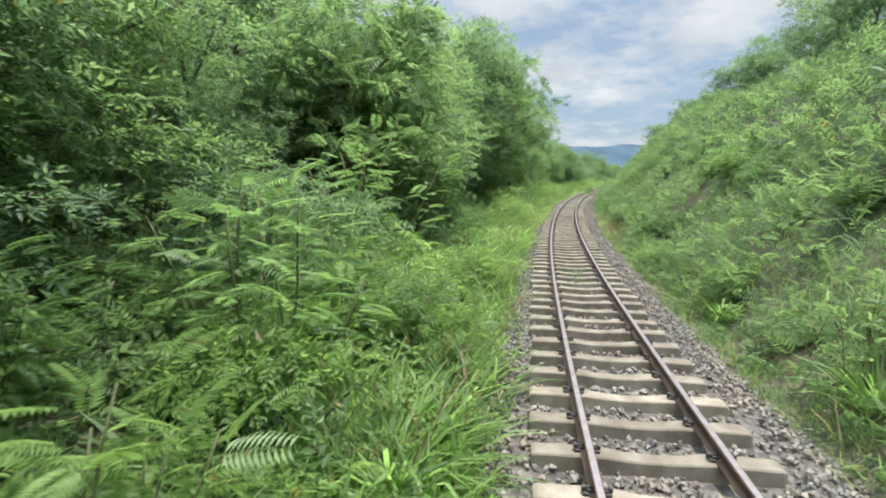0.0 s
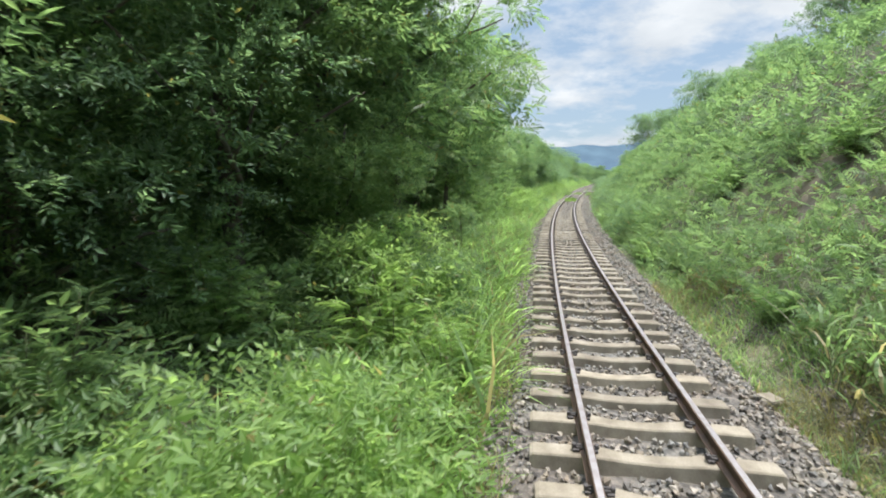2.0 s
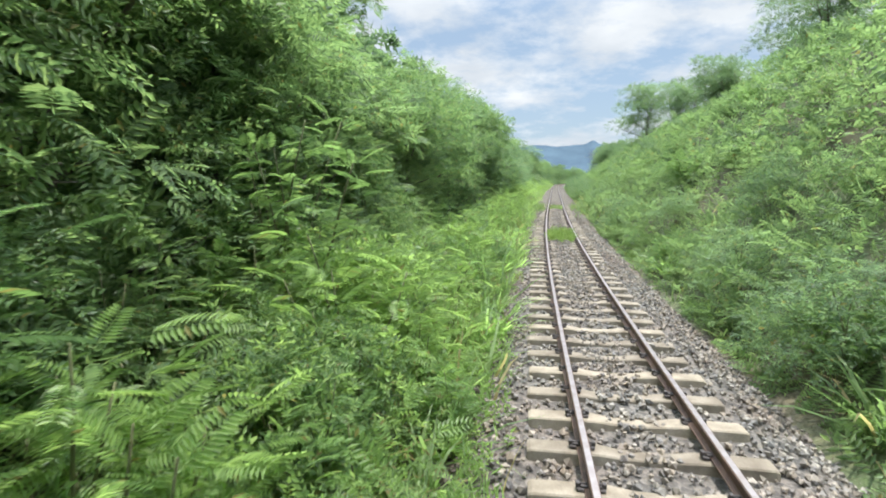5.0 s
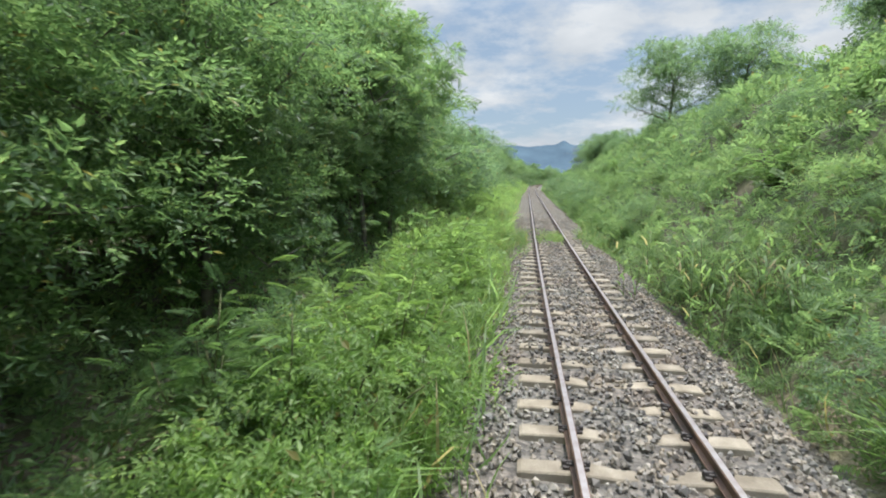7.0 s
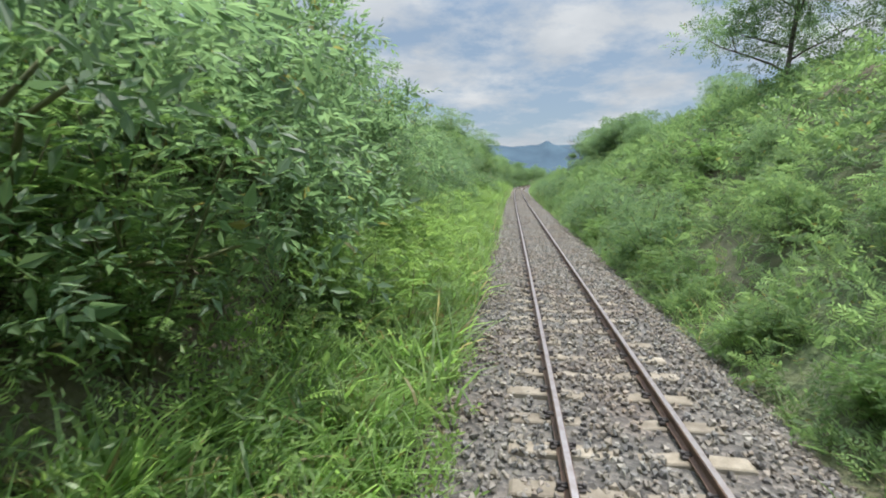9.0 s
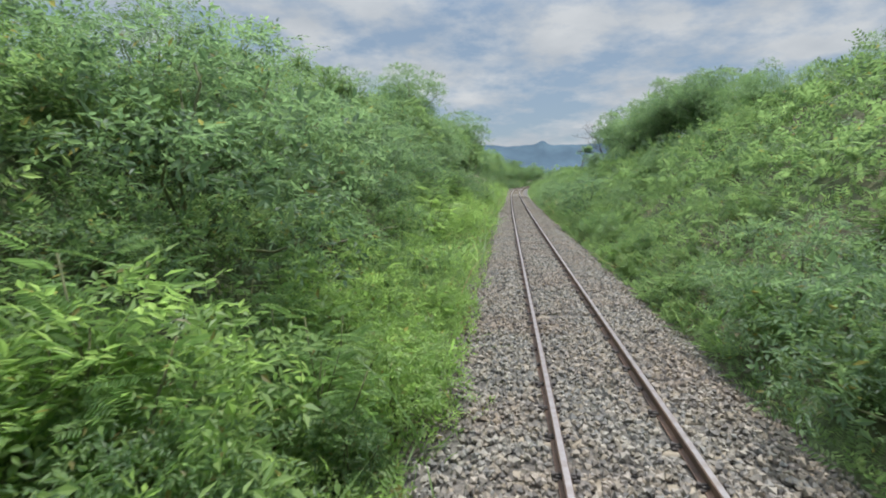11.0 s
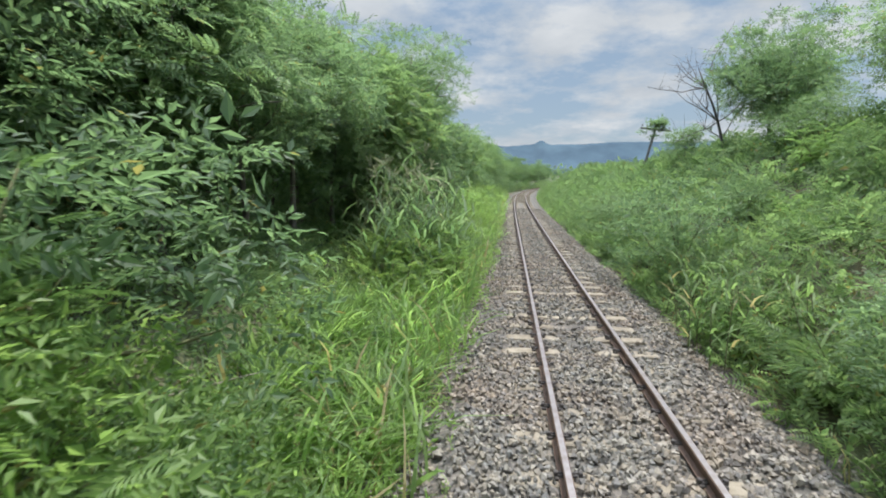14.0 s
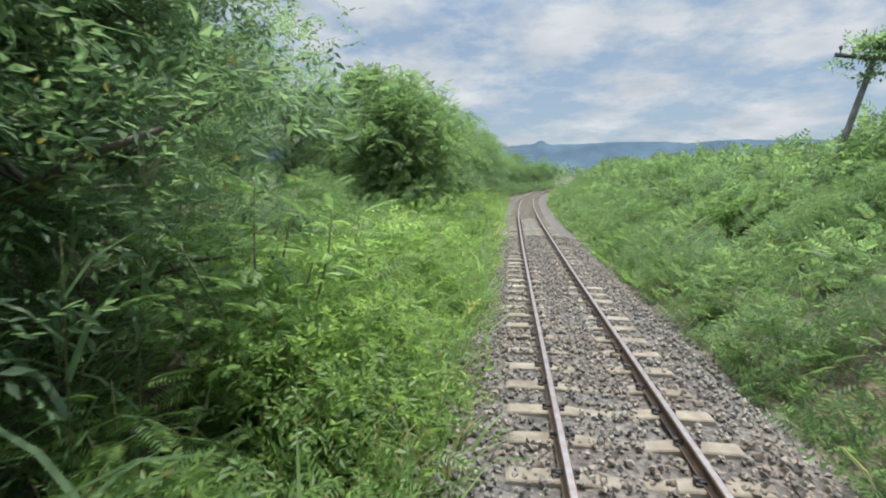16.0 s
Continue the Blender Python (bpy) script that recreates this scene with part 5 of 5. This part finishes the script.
for s, lat, sc in ((3.5, -3.0, 1.0), (5.0, -2.4, 0.9), (12.5, -2.7, 0.9), (15.0, -2.5, 1.0), (17.5, -3.0, 1.0), (19.0, -2.2, 0.8), (22.0, -2.8, 1.0), (41.5, -2.9, 1.0), (44.0, -3.2, 1.1), (46.0, -2.6, 0.9),
                   (67.0, -3.6, 1.0), (70.5, -2.9, 1.1), (72.0, -3.4, 1.0), (78.2, 2.7, 1.3), (77.0, 2.6, 1.4), (75.9, 2.9, 1.4), (74.8, 2.9, 1.3), (136.6, 2.9, 1.3), (137.8, 2.8, 1.4), (139.0, 3.0, 1.3), (25.2, 2.7, 1.2), (26.3, 2.9, 1.1), (79.5, -2.9, 0.9), (88.5, -2.9, 1.2), (90.0, -3.1, 1.2), (87.0, -3.4, 1.1), (93.0, -3.0, 1.0),
                   (110.0, -3.2, 0.9), (118.5, -2.9, 1.0), (121.0, -3.2, 1.0), (127.5, -3.3, 1.0), (130.0, -3.0, 1.1), (134.0, -3.2, 1.0), (137.0, -2.9, 1.0), (150.5, -2.9, 0.9), (152.5, -2.5, 0.8), (3.0, 2.9, 0.9), (6.5, 3.1, 1.0), (10.5, 3.0, 0.9), (128, 2.9, 0.7)):
    plant(SEDGE[0], s, lat, sc, rrnd.uniform(0, 6.28))

# ---- tussocks and low feathery plants of the verges ----
def tussock_model(seed, blades, length, wide, mat, label):
    """A tussock of broad arching blades that bend over at the tip."""
    rng = np.random.default_rng(seed)
    root = thing("grass_tussock", label, "grass", "grass tussocks along the track")
    a, r = rng.uniform(0, 6.28, blades), rng.uniform(0, 1, blades)
    at = np.stack([np.cos(a) * r * 0.20, np.sin(a) * r * 0.20, np.full(blades, -0.05)], 1)
    way = unit(np.stack([np.cos(a) * (0.15 + 0.55 * r), np.sin(a) * (0.15 + 0.55 * r), np.ones(blades)], 1) + rng.normal(size=(blades, 3)) * 0.12)
    out = np.stack([np.cos(a), np.sin(a), np.zeros(blades)], 1) + rng.normal(size=(blades, 3)) * 0.3
    ln = length * rng.uniform(0.55, 1.15, blades)
    part("foliage", mesh_from("foliage", *scatter(BLADE_LAX, at, way, out, np.stack([wide * rng.uniform(0.6, 1.1, blades), ln, ln * rng.uniform(0.5, 0.9, blades)], 1)), mat), root)
    stalks = []
    for i in range(4):
        b, tall = i * 1.7 + rng.uniform(0, 1), length * rng.uniform(0.9, 1.2)
        pts, rad = limb(rng, (math.cos(b) * 0.08, math.sin(b) * 0.08, -0.05), (math.cos(b) * 0.3, math.sin(b) * 0.3, 1), tall, 0.004, 0.15, 4)
        stalks += [tube(pts, rad, 3), scatter(LEAF, pts[[4, 4, 4]], random_dirs(rng, 3, 0.8), random_dirs(rng, 3), np.full((3, 3), 0.09) * np.array((0.4, 1, 1)))]
    tagged(part("seed_stalk", mesh_from("seed_stalk", *joined(*stalks), M_DRY), root, "thin dry seed stalks"), kind="stuff")
    return root


TUSSOCKS = [tussock_model(501, 96, 1.0, 0.040, M_LUSH, "lush tussock of broad arching green blades"), tussock_model(502, 80, 0.70, 0.032, M_YELLOW, "yellow-green tussock of arching grass"), tussock_model(503, 54, 1.05, 0.048, M_GRASS, "tall tussock of broad bending blades")]
vrnd = random.Random(53)
tufts = []
s = 1.0
while s < 178:
    for _ in range(4):
        if vnoise(s * 0.35, 2.0) > vrnd.uniform(0.05, 0.6):
            wide = 0.35 * float(step01(70, 95, s) * (1 - step01(135, 150, s)))
            tufts.append((s + vrnd.uniform(-0.7, 0.7), -1.62 - 0.7 * wide - vrnd.uniform(0, 1.7), vrnd.uniform(0.75, 1.2), vrnd.uniform(0, 6.28), vrnd.randrange(3)))
    wide = 0.25 * float(step01(70, 95, s) * (1 - step01(135, 150, s)))
    for lat, chance, lo, hi in ((-1.95, 0.55, 0.45, 0.75), (-2.55, 0.85, 0.7, 1.1), (-3.2, 0.85, 0.85, 1.3)):
        if vrnd.random() < chance * (0.12 if grassy(s) else 1.0) and not (145 < s < 155 and lat > -2.2) and not (73.5 < s < 87 and lat < -2.9):
            plant(vrnd.choice(VERGE_BUSHES + VERGE_SHRUBS), s + vrnd.uniform(-0.6, 0.6), lat - wide + vrnd.uniform(-0.25, 0.2), vrnd.uniform(lo, hi), vrnd.uniform(0, 6.28))
    if vrnd.random() < 0.45 and not 18 < s < 33:
        tufts.append((s, 2.2 + vrnd.uniform(0, 0.5), vrnd.uniform(0.55, 0.9), vrnd.uniform(0, 6.28), vrnd.randrange(3)))
    s += vrnd.uniform(0.9, 1.4)
for s, lat in ((21.8, -2.9), (22.6, -2.4), (23.3, -3.1), (24.0, -2.5), (24.8, -3.0), (25.6, -2.5), (3.4, -2.6), (4.0, -2.2), (43.6, -2.5), (44.6, -2.9), (70.4, -2.7), (120.6, -2.9), (121.5, -3.3), (137.4, -2.6), (138.2, -2.9)):
    tufts.append((s, lat, vrnd.uniform(1.1, 1.4), vrnd.uniform(0, 6.28), vrnd.choice((0, 0, 2))))
s = 0.6
while s < 146:
    if grassy(s):
        for lat in (-2.05, -2.5, -2.9, -3.4):
            tufts.append((s + vrnd.uniform(-0.2, 0.2), lat - 0.25 * (s > 80) + vrnd.uniform(-0.2, 0.2), vrnd.uniform(0.8, 1.25) * (0.8 if lat > -2.3 else 1.0), vrnd.uniform(0, 6.28), vrnd.choice((0, 0, 0, 2))))
    s += vrnd.uniform(0.42, 0.62)
tufts.sort(key=lambda row: (row[0] > 155, abs(row[1])))
for s, lat, sc, turned, k in tufts[:290]:
    plant(TUSSOCKS[k], s, lat, sc, turned)
for k, ob in enumerate(TUSSOCKS):                      # the farther tussocks of each kind grow into one cover
    data = ob.children[0].data
    co = np.zeros(len(data.vertices) * 3)
    data.vertices.foreach_get("co", co)
    co = co.reshape(-1, 3)
    tri = np.zeros(len(data.polygons) * 3, int)
    data.polygons.foreach_get("vertices", tri)
    tri = tri.reshape(-1, 3)
    pieces = []
    for s, lat, sc, turned, kind in tufts[290:]:
        if kind == k:
            x, y = along(s, lat)
            z = float(terrain(np.array([s]), np.array([lat]))[0]) - 0.05
            c, n = math.cos(turned), math.sin(turned)
            pieces.append((np.stack([co[:, 0] * c - co[:, 1] * n, co[:, 0] * n + co[:, 1] * c, co[:, 2]], 1) * sc + (x, y, z), tri))
    cover = new("grass_cover", mesh_from("grass_cover", *joined(*pieces), data.materials[0]))
    tagged(cover, "tussocky green grass further into the verge", "grass", kind="stuff")
for s, lat, sc in ((147.9, -2.3, 0.6), (148.8, -2.5, 0.7), (149.6, -2.4, 0.55), (146.9, -2.9, 0.5), (131.0, -2.9, 0.6), (129.4, -2.8, 0.55), (69.8, -2.4, 0.45), (71.0, -2.7, 0.6)):
    plant(FEATHER_SHRUBS[1], s, lat, sc, vrnd.uniform(0, 6.28))

# ---- the leaning line pole, overgrown with a creeper ----
pole = thing("line_pole", "leaning wooden line pole with a crossarm, overgrown by creeper", "pole")
px, py = along(161.0, 6.55)
pz = float(rail_level(161.0)) + 1.55
rng = np.random.default_rng(81)
shaft = np.array([(0.93 * u, 0, 3.75 * u) for u in np.linspace(0, 1, 6)])
part("post", mesh_from("post", *tube(shaft, np.linspace(0.085, 0.065, 6), 10), M_POLE, True), pole)
arm = np.array([(0.85 + x, 0, 3.40 - 0.12 * x) for x in (-0.85, -0.4, 0.0, 0.4, 0.85)])
part("crossarm", mesh_from("crossarm", *tube(arm, np.full(5, 0.055), 6), M_POLE, True), pole)
for x in (-0.75, -0.45, 0.45, 0.75):
    pin = np.array([(0.85 + x, 0, 3.42 - 0.12 * x + u) for u in (0, 0.08, 0.12, 0.16, 0.20)])
    part("insulator", mesh_from("insulator", *tube(pin, [0.015, 0.015, 0.035, 0.045, 0.02], 8), M_POLE, True), pole)
spots = np.concatenate([np.array((1.0, 0, 3.78)) + rng.normal(size=(16, 3)) * (0.34, 0.30, 0.07), np.array((0.83, 0, 3.45)) + rng.normal(size=(9, 3)) * (0.35, 0.15, 0.15), shaft[rng.integers(1, 6, 10)] + rng.normal(size=(10, 3)) * 0.08])
part("creeper", mesh_from("creeper", *clump_leaves(rng, spots, np.full(len(spots), 0.20), 26, LEAF, 0.13), M_BROAD), pole, "dark creeper hanging over the pole")
pole.matrix_basis = Matrix.Translation((px, py, pz)) @ Euler((0, 0, -heading(161.0))).to_matrix().to_4x4()

# ---- a bare tree on the bank ----
bare = thing("bare_tree", "leafless grey tree with fine upright twigs", "tree")
rng = np.random.default_rng(91)
pieces = []
trunk_pts, trunk_r = limb(rng, (0, 0, -0.3), (0.1, 0, 1), 3.6, 0.07, 0.12, 6)
pieces.append(tube(trunk_pts, trunk_r, 6))
for i in range(16):
    k = rng.integers(2, 6)
    b_pts, b_r = limb(rng, trunk_pts[k], unit(rng.normal(size=3) * 0.8 + (0, 0, 0.9)), rng.uniform(1.2, 2.2), 0.022, 0.3, 5)
    pieces.append(tube(b_pts, b_r, 4))
    for j in range(4):
        c_pts, c_r = limb(rng, b_pts[rng.integers(2, 5)], unit(rng.normal(size=3) * 0.8 + (0, 0, 0.7)), rng.uniform(0.5, 1.0), 0.009, 0.3, 3)
        pieces.append(tube(c_pts, c_r, 3))
part("trunk", mesh_from("trunk", *joined(*pieces), M_POLE, True), bare)
plant(bare, 153.0, 8.3, 1.25, 0.5, 0.05, (0.0, -0.5))

# ---- a broken concrete slab beside the ballast ----
bm = bmesh.new()
bmesh.ops.create_cube(bm, size=1, matrix=Matrix.Diagonal((0.34, 0.22, 0.10, 1)))
bmesh.ops.bevel(bm, geom=bm.edges[:], offset=0.014, segments=2, affect="EDGES")
for vert in bm.verts:
    v = vert
    v.co += Vector((noise.noise(v.co * 9), noise.noise(v.co * 9 + Vector((5, 0, 0))), noise.noise(v.co * 9 + Vector((0, 5, 0))))) * 0.02
slab_mesh = bpy.data.meshes.new("concrete_lump")
bm.to_mesh(slab_mesh)
bm.free()
slab_mesh.materials.append(M_CONCRETE)
slab = tagged(new("concrete_lump", slab_mesh), "pale broken lump of concrete lying beside the ballast", "rubble")
lx, ly = along(26.6, 1.75)
slab.matrix_basis = Matrix.Translation((lx, ly, float(ballast_top(np.array([26.6]), np.array([1.75]))[0]) + 0.04)) @ Euler((0.1, 0.15, 0.6)).to_matrix().to_4x4()

lx, ly = along(76.3, 2.75)
copy_thing(slab, Matrix.Translation((lx, ly, float(terrain(np.array([76.3]), np.array([2.75]))[0]) + 0.06)) @ Euler((0.2, -0.1, 1.9)).to_matrix().to_4x4())


# ---- scrub on the land beyond the cutting ----
rng = np.random.default_rng(65)
n = 2000
ps, pl = rng.uniform(-20, 250, n), np.where(rng.uniform(0, 1, n) < 0.5, rng.uniform(12.5, 70, n), -rng.uniform(20, 75, n))
sx, sy = along(ps, pl)
tops = rng.uniform(0.5, 1.5, n) + 2.4 * (rng.uniform(0, 1, n) < 0.12) * (pl < 0)
centres = np.stack([sx, sy, terrain(ps, pl) + tops * 0.45], 1)
per = 16
d = random_dirs(rng, n * per, 0.4)
p = np.repeat(centres, per, 0) + d * np.repeat(tops * 0.75, per)[:, None] * np.array((1.35, 1.35, 0.75))
scrub = new("scrub", mesh_from("scrub", *scatter(TUFT, p, unit(d + rng.normal(size=d.shape) * 0.5), random_dirs(rng, len(p), 0.8), (np.repeat(tops, per) ** 0.5 * rng.uniform(0.26, 0.42, len(p)))[:, None] * np.ones(3)), M_CREEPER))
tagged(scrub, "low green scrub on the land beyond the cutting", "scrub", kind="stuff")

# ---- large-leaved seedlings in the verges ----
BIG_LEAF = (np.array([(0, 0, 0), (0.20, 0.22, 0.06), (0.30, 0.52, 0.07), (0.17, 0.82, 0.01), (0, 1, -0.10), (-0.17, 0.82, 0.01), (-0.30, 0.52, 0.07), (-0.20, 0.22, 0.06), (0, 0.5, 0.0)], float),
            np.array([(8, i, i + 1) for i in range(7)] + [(8, 7, 0)]))


def seedling(seed, leaves, height):
    rng = np.random.default_rng(seed)
    root = thing("seedling", "young plant with a few large pale green leaves", "plant", "large-leaved seedlings")
    stem, r = limb(rng, (0, 0, -0.15), (0.05, 0.05, 1), height + 0.15, 0.010, 0.1, 6)
    part("stem", mesh_from("stem", *tube(stem, r, 5), M_STEM, True), root)
    for i in range(leaves):
        at = stem[min(6, 2 + i * 5 // leaves)]
        a, up = i * 2.2 + rng.uniform(-0.3, 0.3), rng.uniform(0.2, 0.8)
        ln = rng.uniform(0.22, 0.36)
        v, f = scatter(BIG_LEAF, np.array([at]), np.array([(math.cos(a), math.sin(a), up)]), np.array([(0.0, 0.0, 1.0)]), np.full((1, 3), ln))
        part("leaf", mesh_from("leaf", v, f, M_YELLOW, True), root)
    return root


SEEDLING = seedling(401, 9, 0.6)
for i, (s, lat, sc) in enumerate(((89.6, -2.5, 1.0), (146.4, -2.5, 1.3), (146.9, -2.2, 1.0), (146.7, -2.8, 1.2), (46.5, -3.0, 1.2), (143.8, 2.75, 1.3), (144.6, 2.9, 1.0), (70.2, -2.6, 1.0), (28.5, -2.6, 1.1), (69.2, -2.3, 0.9), (49.0, 2.8, 1.1), (38.0, -2.9, 1.0), (13.5, -2.9, 1.0), (123.0, -2.8, 1.0), (151.5, -3.6, 1.2))):
    plant(SEEDLING, s, lat, sc, i * 1.7)

# ---- dead stems lying over the verge ----
rng = np.random.default_rng(411)
for s, lat, ln, way, up in ((7.3, -3.3, 1.5, (0.8, 0.5), 0.45), (112.3, -4.6, 1.7, (1.0, 0.15), 0.05), (111.4, -5.2, 1.3, (0.9, -0.3), 0.12), (28.0, 2.7, 0.8, (-0.6, 0.2), 0.5), (27.4, 2.8, 0.7, (-0.4, -0.4), 0.6), (133.0, -4.4, 1.4, (0.9, 0.4), 0.15), (151.0, -3.9, 1.2, (0.7, 0.1), 0.7), (150.4, -4.1, 1.0, (0.3, 0.5), 0.9)):
    x, y = along(s, lat)
    z = float(terrain(np.array([s]), np.array([lat]))[0])
    lift = 0.35 if lat < 0 else 0.1
    pts, rad = limb(rng, (0, 0, -lift), (way[0], way[1], up + 0.2), ln, 0.013, 0.18, 7)
    stick = tagged(new("dead_stem", mesh_from("dead_stem", *tube(pts, rad, 5), M_DEAD, True)), "pale dry dead stem leaning in the undergrowth", "stem", "dead stems in the verge")
    stick.matrix_basis = Matrix.Translation((x, y, z + lift))
